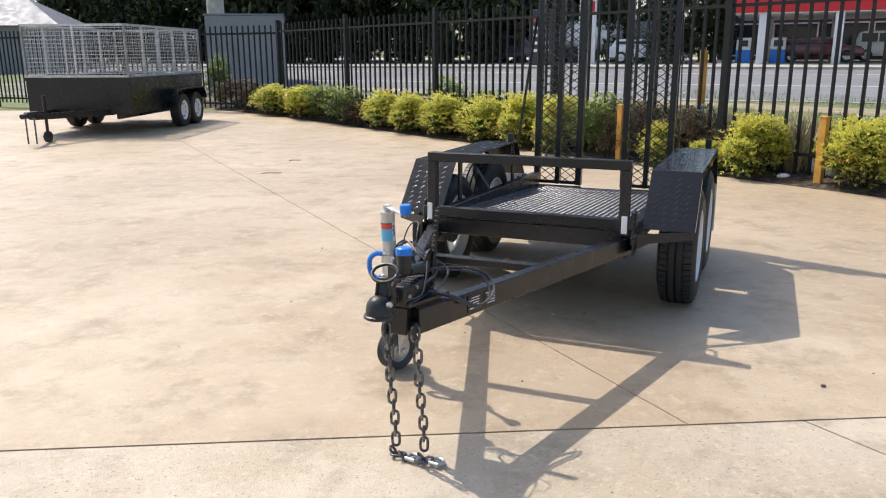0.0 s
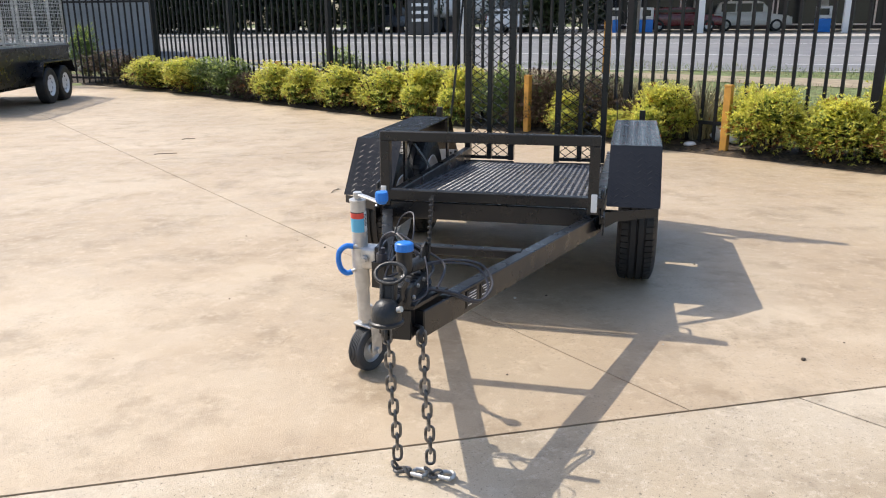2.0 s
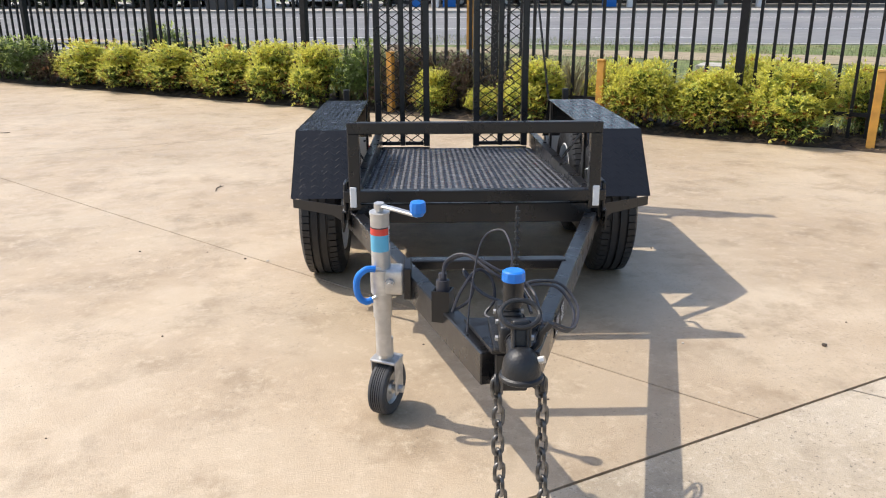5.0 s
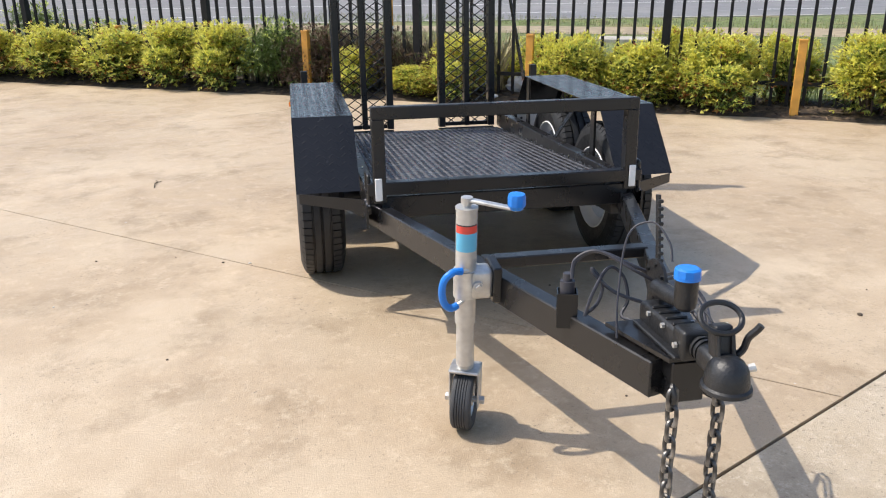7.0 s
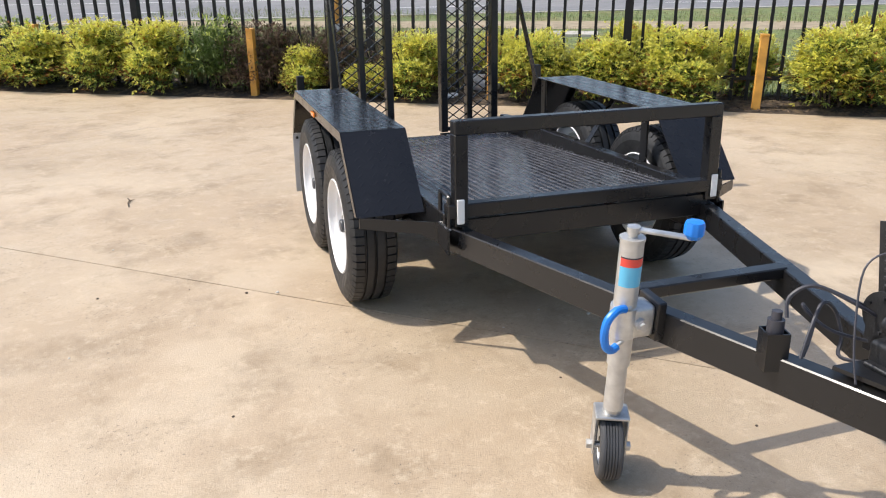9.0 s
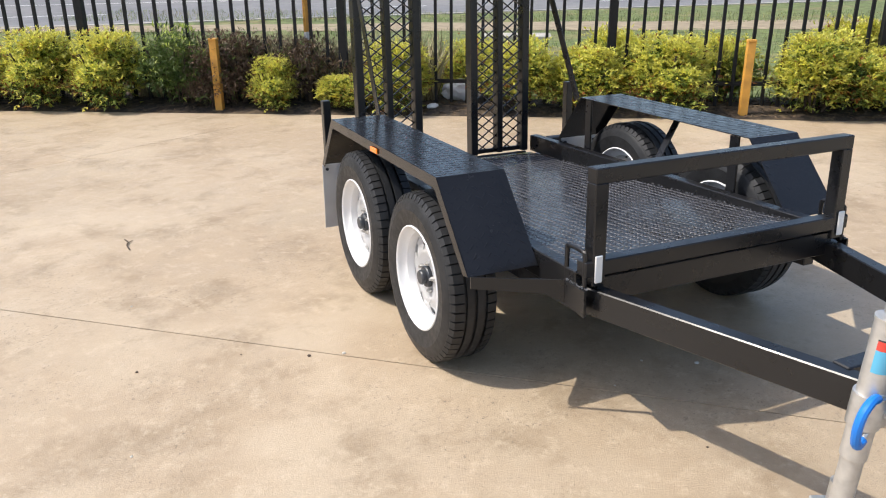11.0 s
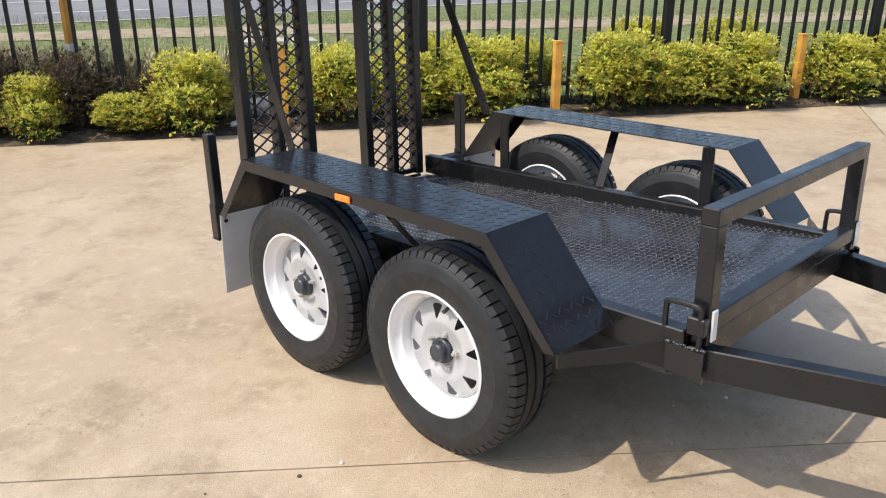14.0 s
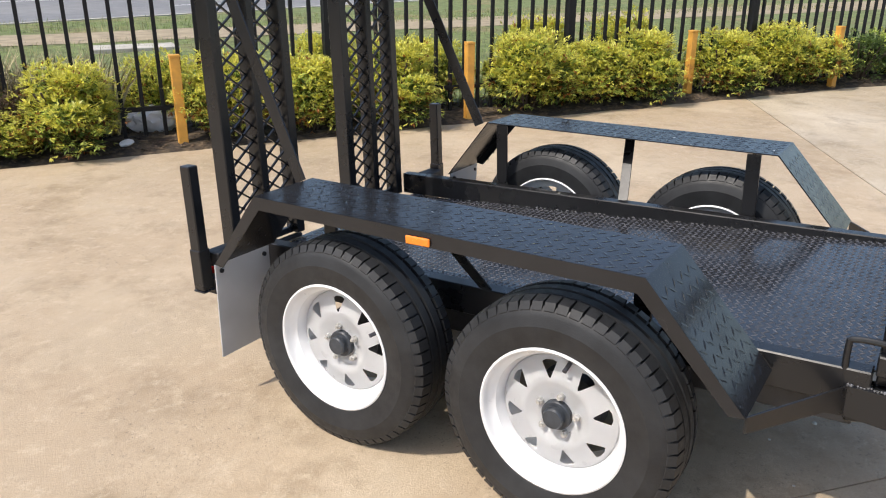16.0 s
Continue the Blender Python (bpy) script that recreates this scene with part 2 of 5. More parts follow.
def sweep(bm, pts, r, seg=8, closed=False):
    """A round bar along points."""
    pts = [Vector(p) for p in pts]
    rings, k = [], len(pts)
    side = None
    for i, p in enumerate(pts):
        a = pts[(i - 1) % k] if closed or i else p
        b = pts[(i + 1) % k] if closed or i < k - 1 else p
        t = (b - a).normalized()
        if side is None:
            side = t.orthogonal().normalized()
        side = (side - t * side.dot(t)).normalized()
        other = t.cross(side)
        rings.append([bm.verts.new(p + r * (math.cos(2 * math.pi * j / seg) * side + math.sin(2 * math.pi * j / seg) * other)) for j in range(seg)])
    for i in range(k if closed else k - 1):
        a, b = rings[i], rings[(i + 1) % k]
        shift = 0
        if closed and i == k - 1:
            shift = min(range(seg), key=lambda s: (a[0].co - b[s].co).length)
        for j in range(seg):
            bm.faces.new((a[j], a[(j + 1) % seg], b[(j + 1 + shift) % seg], b[(j + shift) % seg]))
    if not closed:
        bm.faces.new(rings[0][::-1])
        bm.faces.new(rings[-1])


def arc(points, steps=6):
    """A smooth curve through points."""
    pts = [Vector(p) for p in points]
    out = []
    for i in range(len(pts) - 1):
        a, b, c, d = pts[max(i - 1, 0)], pts[i], pts[i + 1], pts[min(i + 2, len(pts) - 1)]
        for j in range(steps):
            t = j / steps
            out.append(0.5 * ((2 * b) + (c - a) * t + (2 * a - 5 * b + 4 * c - d) * t * t + (3 * b - a - 3 * c + d) * t ** 3))
    return out + [pts[-1]]


def lathe(bm, profile, seg=48, closed=False):
    """Turns (radius, x) pairs about the x axis."""
    rings = []
    for r, x in profile:
        rings.append([bm.verts.new((x, r * math.cos(2 * math.pi * j / seg), r * math.sin(2 * math.pi * j / seg))) for j in range(seg)])
    k = len(rings)
    for i in range(k if closed else k - 1):
        a, b = rings[i], rings[(i + 1) % k]
        for j in range(seg):
            bm.faces.new((a[j], a[(j + 1) % seg], b[(j + 1) % seg], b[j]))
    return rings


def plate(bm, outline, x0, x1):
    """A closed (y, z) outline, extruded from x0 to x1."""
    a = [bm.verts.new((x0, y, z)) for y, z in outline]
    b = [bm.verts.new((x1, y, z)) for y, z in outline]
    bm.faces.new(a)
    bm.faces.new(b[::-1])
    for i in range(len(a)):
        j = (i + 1) % len(a)
        bm.faces.new((a[i], b[i], b[j], a[j]))


def joined(name, verts, faces, mats, parent=None, label="", index=None, kind=""):
    """One mesh out of many small pieces."""
    me = bpy.data.meshes.new(name)
    me.from_pydata(verts, [], faces)
    for one in mats:
        me.materials.append(M[one])
    if index is not None:
        me.polygons.foreach_set("material_index", index)
    me.update()
    ob = new(name, me)
    if parent:
        ob.parent = parent
    return tagged(ob, label, kind=kind)


# ---- ground ----
RD, RN = Vector((0.921, -0.390)), Vector((0.390, 0.921))      # along and across the road
FD, FN = Vector((0.627, -0.779)), Vector((0.779, 0.627))        # along and across the fence
EDGE, FENCE = 7.75, 8.2


def smooth(t):
    t = min(max(t, 0.0), 1.0)
    return t * t * (3 - 2 * t)


def level(x, y):
    """Height of the land: flat yard, a gentle rise to the road and beyond."""
    m, n = x * RN.x + y * RN.y, x * FN.x + y * FN.y
    if n < 8.0:
        return -0.04 + 0.0042 * (n - 7.75)
    return 0.02 + 0.2 * smooth((n - 8.2) / 9) + 0.42 * smooth((m - 20.2) / 24) + 0.15 * smooth((m - 42) / 20)


def along(s, n, z=0.0):
    """A place by its run along the fence and its distance across it."""
    p = FD * s + FN * n
    return Vector((p.x, p.y, z))


def by_road(u, m, z=0.0):
    p = RD * u + RN * m
    return Vector((p.x, p.y, z))


ms = [-1500, -300, -60, -20, -8] + [i * 0.5 for i in range(-8, 40)] + [20.05, 20.15, 22, 25, 28, 31, 34, 37, 40, 41.9, 42.0, 44, 48, 55, 62, 80, 150, 400, 1500]
us = [-1500, -300, -80, -40] + [i * 0.6 for i in range(-45, 60)] + [45, 60, 90, 300, 1500]
verts, faces = [], []
for m_ in ms:
    for u_ in us:
        p = by_road(u_, m_)
        dip = 0.14 if 20.1 < m_ < 41.95 else 0.0
        verts.append((p.x, p.y, level(p.x, p.y) - dip + (0.02 * noise.noise(p * 1.3) if dip == 0 and m_ < 20 and p.dot(Vector((*FN, 0))) > 8.6 else 0)))
W = len(us)
for i in range(len(ms) - 1):
    for j in range(W - 1):
        faces.append((i * W + j, i * W + j + 1, (i + 1) * W + j + 1, (i + 1) * W + j))
ground = joined("ground", verts, faces, ["grass_ground"], label="grassy verge ground with dry patches beside the road", kind="structure")
ground["category"] = "ground"


def strip(name, mat, m0, m1, lift, label, category, u0=-120, u1=140, step=4.0, rows=6):
    v, f = [], []
    k = int((u1 - u0) / step) + 1
    for i in range(rows + 1):
        for j in range(k):
            p = by_road(u0 + j * step, m0 + (m1 - m0) * i / rows)
            v.append((p.x, p.y, level(p.x, p.y) + lift))
    for i in range(rows):
        for j in range(k - 1):
            f.append((i * k + j, i * k + j + 1, (i + 1) * k + j + 1, (i + 1) * k + j))
    ob = joined(name, v, f, [mat], label=label, kind="structure")
    ob["category"] = category
    return ob


strip("road", "asphalt", 20.17, 41.88, -0.10, "worn grey asphalt road beyond the fence", "road", rows=14)
for m0, m1 in ((21.1, 21.22), (29.0, 29.12), (36.5, 36.62)):
    strip("road_line", "line", m0, m1, -0.094, "painted white line along the road", "road line", rows=1)
for k in range(14):
    strip("lane_dash", "line", 24.7, 24.82, -0.094, "painted white lane dash on the road", "road line", u0=-60 + k * 9, u1=-57 + k * 9, step=1.5, rows=1)
verts, faces = [], []
for i in range(71):
    q = -24 + i * 0.8
    for j in range(6):
        n0, n1 = 15.4 + 0.06 * (q + 2), 17.3 + 0.13 * (q + 2)
        n_ = n0 + (n1 - n0) * j / 5 + 0.25 * noise.noise(Vector((q * 0.6, j * 0.2, 3))) * (j in (0, 5))
        p = along(q, n_)
        verts.append((p.x, p.y, level(p.x, p.y) + 0.008))
for i in range(70):
    for j in range(5):
        faces.append((i * 6 + j, i * 6 + j + 1, i * 6 + j + 7, i * 6 + j + 6))
tagged(joined("dirt_path", verts, faces, ["dirt"], label="worn dirt footpath through the grass verge", kind="structure"), category="path")
strip("forecourt", "kerb", 42.3, 90, 0.02, "pale concrete forecourt across the road", "pavement", rows=8)


def kerb(name, m0, m1, label):
    bm = bmesh.new()
    for j in range(65):
        u = -120 + 4 * j
        a = [by_road(u, m0), by_road(u + 3.98, m0), by_road(u + 3.98, m1), by_road(u, m1)]
        top = [bm.verts.new((c.x, c.y, level(c.x, c.y) + 0.02)) for c in a]
        low = [bm.verts.new((c.x, c.y, level(c.x, c.y) - 0.2)) for c in a]
        bm.faces.new(top)
        for i in range(4):
            bm.faces.new((top[i], low[i], low[(i + 1) % 4], top[(i + 1) % 4]))
    ob = finish(bm, name, "kerb")
    return tagged(ob, label, "kerb", kind="structure")


kerb("kerb_near", 19.95, 20.18, "grey concrete kerb along the near side of the road")
kerb("kerb_far", 41.87, 42.3, "grey concrete kerb along the far side of the road")


# concrete yard, cut into slabs by its joints
def clip(poly, a, b, gap):
    """The part of a polygon to the left of the line from a to b, kept gap away from it."""
    a, b = Vector(a), Vector(b)
    d = (b - a).normalized()
    nrm = Vector((-d.y, d.x))
    side = [(Vector(p) - a).dot(nrm) - gap for p in poly]
    out = []
    for i in range(len(poly)):
        j = (i + 1) % len(poly)
        p, q = Vector(poly[i]), Vector(poly[j])
        if side[i] >= 0:
            out.append(tuple(p))
        if side[i] * side[j] < 0:
            out.append(tuple(p + (q - p) * side[i] / (side[i] - side[j])))
    return out


def floor(x, y):
    """The yard falls gently away from the planting bed."""
    return 0.0042 * (x * FN.x + y * FN.y - EDGE)


J1, J2, J3, JL = ((-4.88, 13.1), (0.955, 2.61)), ((-1.55, 2.37), (5.0, 2.98)), ((-0.90, 8.80), (1.75, 9.13)), ((1.403, 2.65), (1.576, 2.40))
yard = [(-60, 23.0), (-8.95, 19.8), (-5.9, 19.4), (-3.78, 17.3), (-2.29, 15.25), (-0.6, 13.0), (2.81, 8.82), (6.15, 4.88), (7.46, 3.31), (9.04, 1.36), (40, -37), (40, -60), (-60, -60)]
yard = yard[::-1]
slabs = []
north = clip(yard, J2[0], J2[1], 0.006)
south = clip(yard, J2[1], J2[0], 0.006)
west = clip(north, J1[1], J1[0], 0.003)
east = clip(north, J1[0], J1[1], 0.003)
slabs += [(clip(south, JL[0], JL[1], 0.004), "concrete_worn"), (clip(south, JL[1], JL[0], 0.004), "concrete_worn")]
slabs += [(west, "concrete"), (clip(east, J3[1], J3[0], 0.002), "concrete"), (clip(east, J3[0], J3[1], 0.002), "concrete")]
pavement = empty("pavement", pose(0, 0, 0), "sunlit beige concrete yard cut by straw-filled joints", "pavement", kind="structure")
for poly, mat in slabs:
    bm = bmesh.new()
    top = [bm.verts.new((x, y, floor(x, y))) for x, y in poly]
    low = [bm.verts.new((x, y, floor(x, y) - 0.12)) for x, y in poly]
    bm.faces.new(top)
    for i in range(len(top)):
        bm.faces.new((top[i], low[i], low[(i + 1) % len(top)], top[(i + 1) % len(top)]))
    part("slab", bm, mat, pavement, smooth=False)
bm = bmesh.new()
vs = [bm.verts.new((x, y, floor(x, y) - 0.012)) for x, y in yard]
bm.faces.new(vs)
part("joint_filler", bm, "joint", pavement, "dark dirt in the concrete joints", smooth=False)


# planting bed
def bed_height(s, n):
    return -0.035 + 0.055 * smooth((n - EDGE + 0.1) / 0.2) + 0.035 * smooth((n - EDGE - 0.05) / 0.4) + 0.02 * noise.noise(Vector((s * 2.2, n * 2.2, 0)))


verts, faces = [], []
bs = [-24 + i * 0.2 for i in range(230)]
bn = [7.62, 7.78, 7.88, 7.96, 8.05, 8.15, 8.25, 8.4, 8.55, 8.7, 8.9]
for s_ in bs:
    for n_ in bn:
        verts.append(along(s_, n_, bed_height(s_, n_) if n_ < 8.85 else -0.02))
for i in range(len(bs) - 1):
    for j in range(len(bn) - 1):
        a = i * len(bn) + j
        faces.append((a, a + 1, a + len(bn) + 1, a + len(bn)))
bed = joined("planting_bed", verts, faces, ["mulch"], label="dark brown mulch bed along the fence", kind="structure")
bed["category"] = "garden bed"

# ---- the plant trailer ----
YAW, PITCH, ROLL = -20.8, -1.9, -0.1
trailer = empty("plant_trailer", pose(0.773, 4.744, 0, PITCH, ROLL, YAW), "black tandem plant trailer with tread-plate deck and raised mesh ramps", "trailer")


def lugs(name, origin, ax, ay, w, h, parent, pitch=0.03, high=0.002, mat="tread_paint"):
    """Raised diamond-pattern lugs of tread plate on a flat oblong."""
    origin, ax, ay = Vector(origin), Vector(ax).normalized(), Vector(ay).normalized()
    up = ax.cross(ay)
    v, f = [], []
    step = pitch * 0.74
    for i in range(int(w / step)):
        for j in range(int(h / pitch)):
            c = origin + ax * (i + 0.5) * step + ay * (j + 0.5 + 0.25 * (i % 2)) * pitch
            a = radians(42 if i % 2 else -42)
            d = ax * math.cos(a) + ay * math.sin(a)
            e = up.cross(d)
            L, B = min(pitch * 0.50, 0.0155), min(pitch * 0.13, 0.0034)
            k = len(v)
            v += [c - d * L, c - d * L * 0.4 - e * B, c + d * L * 0.4 - e * B, c + d * L, c + d * L * 0.4 + e * B, c - d * L * 0.4 + e * B, c - d * L * 0.55 + up * high, c + d * L * 0.55 + up * high]
            f += [(k, k + 1, k + 6), (k + 1, k + 2, k + 7, k + 6), (k + 2, k + 3, k + 7), (k + 3, k + 4, k + 7), (k + 4, k + 5, k + 6, k + 7), (k + 5, k, k + 6)]
    ob = joined(name, v, f, [mat], parent, kind="stuff")
    return ob


DF, DR = 0.480, 0.392          # deck height at its front and rear


def deck_z(y):
    return DF + (DR - DF) * (y + 1.04) / 2.08


bm = bmesh.new()
plate(bm, [(-1.035, deck_z(-1.035)), (1.04, deck_z(1.04)), (1.04, deck_z(1.04) - 0.005), (-1.035, deck_z(-1.035) - 0.005)], -0.505, 0.505)
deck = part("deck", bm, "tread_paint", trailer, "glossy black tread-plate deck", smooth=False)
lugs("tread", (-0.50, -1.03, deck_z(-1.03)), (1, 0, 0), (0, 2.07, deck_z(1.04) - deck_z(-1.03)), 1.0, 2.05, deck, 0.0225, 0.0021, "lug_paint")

for sx in (-1, 1):
    bm = bmesh.new()
    beam(bm, (sx * 0.53, -1.03, 0.447), (sx * 0.53, 1.05, 0.447), 0.05, 0.092)
    part("side_rail", bm, "black_paint", trailer)
    bm = bmesh.new()
    beam(bm, (sx * 0.49, -1.0, 0.37), (sx * 0.49, 1.0, 0.34), 0.05, 0.08)
    part("chassis_rail", bm, "black_matt", trailer)
bm = bmesh.new()
box(bm, -0.555, 0.555, -1.085, -1.035, 0.487, 0.537, 0.005)
part("front_rail", bm, "black_paint", trailer)
bm = bmesh.new()
box(bm, -0.50, 0.50, -1.075, -1.045, 0.395, 0.480, 0.005)
part("front_crossmember", bm, "black_paint", trailer)
bm = bmesh.new()
box(bm, -0.71, 0.71, 0.985, 1.035, 0.325, 0.386, 0.005)
part("rear_crossmember", bm, "black_paint", trailer)
for y in (-0.65, -0.1, 0.45):
    bm = bmesh.new()
    box(bm, -0.50, 0.50, y - 0.025, y + 0.025, deck_z(y) - 0.06, deck_z(y) - 0.006)
    part("crossmember", bm, "black_matt", trailer)

# drawbar
APEX = -2.52
for sx in (-1, 1):
    bm = bmesh.new()
    beam(bm, (sx * 0.527, -0.98, 0.400), (sx * 0.049, APEX, 0.385), 0.05, 0.089, 0.006)
    arm = part("drawbar_arm", bm, "black_paint", trailer)
    if sx > 0:
        # two maker's plates with rows of writing too small to read
        d = Vector((0.049 - 0.527, APEX + 0.98, -0.017)).normalized()
        side = d.cross(Vector((0, 0, 1))).normalized() * -1
        if side.x < 0:
            side = -side
        for k, t in enumerate((1.21, 1.31)):
            c = Vector((0.527, -0.98, 0.403)) + d * t + side * 0.0262
            upv = side.cross(d)
            m = Matrix.Translation(c) @ Matrix((d, upv, side)).transposed().to_4x4()
            bm = bmesh.new()
            box(bm, -0.038, 0.038, -0.03, 0.03, 0, 0.0015, 0, m)
            pl = part("maker_plate", bm, "cast", arm, "small dark maker's plate with rows of print")
            bm = bmesh.new()
            for r in range(5):
                box(bm, -0.03, 0.018 + 0.012 * math.sin(r * 2.1 + k), 0.018 - r * 0.010, 0.0215 - r * 0.010, 0.0016, 0.0022, 0, m)
            part("print_row", bm, "sticker_white", trailer, "pale rows of print")["kind"] = "stuff"
bm = bmesh.new()
beam(bm, (-0.268, -1.755, 0.424), (0.268, -1.755, 0.424), 0.05, 0.035)
part("drawbar_brace", bm, "black_paint", trailer)

# guard frame over the drawbar
bm = bmesh.new()
box(bm, -0.53, 0.53, -1.085, -1.037, 0.775, 0.823, 0.005)
guard = part("guard_top_rail", bm, "black_paint", trailer)
for sx in (-1, 1):
    bm = bmesh.new()
    box(bm, sx * 0.506 - 0.024, sx * 0.506 + 0.024, -1.0852, -1.0372, 0.455, 0.777, 0.005)
    post = part("guard_post", bm, "black_paint", trailer)
    bm = bmesh.new()
    box(bm, sx * 0.512 - 0.014, sx * 0.512 + 0.014, -1.0935, -1.0865, 0.468, 0.556, 0.003)
    part("reflector", bm, "white_reflector", post, "white reflector strip")
    bm = bmesh.new()
    loop = arc([(sx * 0.548, -1.07, 0.44), (sx * 0.548, -1.07, 0.545), (sx * 0.548, -1.058, 0.565), (sx * 0.548, -0.985, 0.565), (sx * 0.548, -0.973, 0.545), (sx * 0.548, -0.973, 0.44)], 4)
    sweep(bm, loop, 0.0078, 10)
    part("tie_down_loop", bm, "black_paint", trailer)
    bm = bmesh.new()
    outer, inner = Vector((sx * 0.812, -0.824, 0)), Vector((sx * 0.563, -0.985, 0))
    back = Vector((0, 0.006, 0))
    prof = [(outer, 0.410), (inner.lerp(outer, 0.22), 0.402), (inner, 0.376), (inner, 0.452), (outer, 0.450)]
    a = [bm.verts.new(p + Vector((0, 0, z))) for p, z in prof]
    b = [bm.verts.new(p + back + Vector((0, 0, z))) for p, z in prof]
    bm.faces.new(a)
    bm.faces.new(b[::-1])
    for k in range(5):
        bm.faces.new((a[k], b[k], b[(k + 1) % 5], a[(k + 1) % 5]))
    part("fender_outrigger", bm, "black_paint", trailer, smooth=False)
    bm = bmesh.new()
    plate(bm, [(-0.984, 0.376), (-1.093, 0.362), (-1.093, 0.448), (-0.984, 0.452)], sx * 0.5625, sx * 0.5545)
    part("corner_gusset", bm, "black_paint", trailer, smooth=False)
    # lumpy weld along the gusset's top
    bm = bmesh.new()
    wr = random.Random(5)
    for k in range(16):
        m = Matrix.Translation((sx * (0.553 + wr.uniform(-0.004, 0.004)), -0.985 - 0.0068 * k, 0.4515 + wr.uniform(-0.001, 0.002)))
        bmesh.ops.create_icosphere(bm, subdivisions=1, radius=wr.uniform(0.0035, 0.0062), matrix=m)
    part("weld_bead", bm, "weld", trailer, "shiny lumpy weld")["kind"] = "stuff"

# run of small welds where the deck meets the side rails
for sx in (-1, 1):
    bm = bmesh.new()
    wr = random.Random(8 + sx)
    for k in range(95):
        y = -0.98 + 0.0208 * k + wr.uniform(-0.006, 0.006)
        if wr.random() < 0.25:
            continue
        bmesh.ops.create_icosphere(bm, subdivisions=1, radius=wr.uniform(0.002, 0.0042), matrix=Matrix.Translation((sx * (0.502 + wr.uniform(-0.003, 0.002)), y, deck_z(y) + 0.001)) @ Matrix.Diagonal((1, 2.2, 1, 1)))
    part("weld_bead", bm, "weld", trailer, "broken line of black-painted weld beads")["kind"] = "stuff"

# fenders
T = 0.004
FP = [(-0.822, 0.450), (-0.585, 0.729), (0.620, 0.757), (0.832, 0.502)]
FX0, FX1 = 0.562, 0.822          # inner and outer edge of a fender


def fender(sx):
    x0, x1 = sorted((sx * FX0, sx * FX1))
    bm = bmesh.new()
    inner = [(FP[0][0] + 0.006, FP[0][1]), (FP[1][0] + 0.003, FP[1][1] - T), (FP[2][0] - 0.003, FP[2][1] - T), (FP[3][0] - 0.006, FP[3][1])]
    plate(bm, FP + inner[::-1], x0, x1)
    fd = part("fender", bm, "fender_paint", trailer, "folded black tread-plate fender", smooth=False)
    # folded lip along the outer edge
    bm = bmesh.new()
    lip = 0.040
    low = [(FP[0][0] + lip * 0.9, FP[0][1] - lip * 0.1), (FP[1][0] + lip * 0.42, FP[1][1] - lip), (FP[2][0] - lip * 0.42, FP[2][1] - lip), (FP[3][0] - lip * 0.9, FP[3][1] - lip * 0.1)]
    a, b = sorted((sx * (FX1 + 0.0005), sx * (FX1 - 0.0035)))
    plate(bm, FP + low[::-1], a, b)
    part("fender_lip", bm, "fender_paint", fd, smooth=False)
    # the raised pattern, on each fold and on the lip
    for k, ((y0, z0), (y1, z1)) in enumerate(zip(FP[:-1], FP[1:])):
        d = Vector((0, y1 - y0, z1 - z0))
        lugs("tread", (x0 + 0.006, y0, z0 + 0.0003), (1, 0, 0), d, FX1 - FX0 - 0.01, d.length - 0.02, fd, 0.036, 0.0006, "fender_paint")
        e = d.normalized()
        down = Vector((0, e.z, -e.y))
        o = Vector((sx * (FX1 + 0.0005), y0, z0)) + e * 0.03 + down * 0.003
        if sx > 0:
            lugs("tread", o, e, down, d.length - 0.06, 0.034, fd, 0.034, 0.0009, "fender_paint")
        else:
            lugs("tread", o, down, e, 0.034, d.length - 0.06, fd, 0.034, 0.0009, "fender_paint")
    bm = bmesh.new()
    a, b = sorted((sx * (FX1 + 0.001), sx * (FX1 + 0.009)))
    box(bm, a, b, -0.018, 0.058, 0.705, 0.728, 0.003)
    part("side_marker", bm, "amber", fd, "amber side reflector")
    for y, z in ((-0.50, 0.728), (0.55, 0.752)):
        bm = bmesh.new()
        beam(bm, (sx * 0.57, y, 0.44), (sx * 0.57, y, z - 0.004), 0.012, 0.05, 0.002, up=(0, 1, 0))
        part("fender_leg", bm, "black_paint", fd)
    bm = bmesh.new()
    beam(bm, (sx * 0.545, -0.02, 0.49), (sx * 0.74, 0.03, 0.738), 0.006, 0.04, 0.001, up=(0, 1, 0))
    part("fender_stay", bm, "black_paint", fd)
    bm = bmesh.new()
    pts = [(sx * 0.585, 0.836, 0.175), (sx * FX1, 0.850, 0.165), (sx * FX1, 0.832, 0.500), (sx * 0.585, 0.832, 0.500)]
    f = bm.faces.new([bm.verts.new(p) for p in pts])
    ex = bmesh.ops.extrude_face_region(bm, geom=[f])["geom"]
    bmesh.ops.translate(bm, vec=(0, 0.005, 0), verts=[v for v in ex if isinstance(v, bmesh.types.BMVert)])
    fl = part("mud_flap", bm, "flap", trailer, "plain grey rubber mud flap", smooth=False)
    for x in (0.61, 0.80):
        bm = bmesh.new()
        rod(bm, (sx * x, 0.826, 0.475), (sx * x, 0.844, 0.475), 0.008, 8)
        part("bolt", bm, "black_matt", fl)
    # rear marker post, bolted to the end of the crossmember
    px = sx * 0.735
    bm = bmesh.new()
    box(bm, px - 0.02, px + 0.02, 0.988, 1.034, 0.40, 0.792, 0.004)
    part("rear_post", bm, "black_paint", trailer)
    bm = bmesh.new()
    box(bm, px - 0.026, px + 0.026, 0.984, 1.038, 0.345, 0.352, 0.002)
    part("post_foot", bm, "black_paint", trailer)
    bm = bmesh.new()
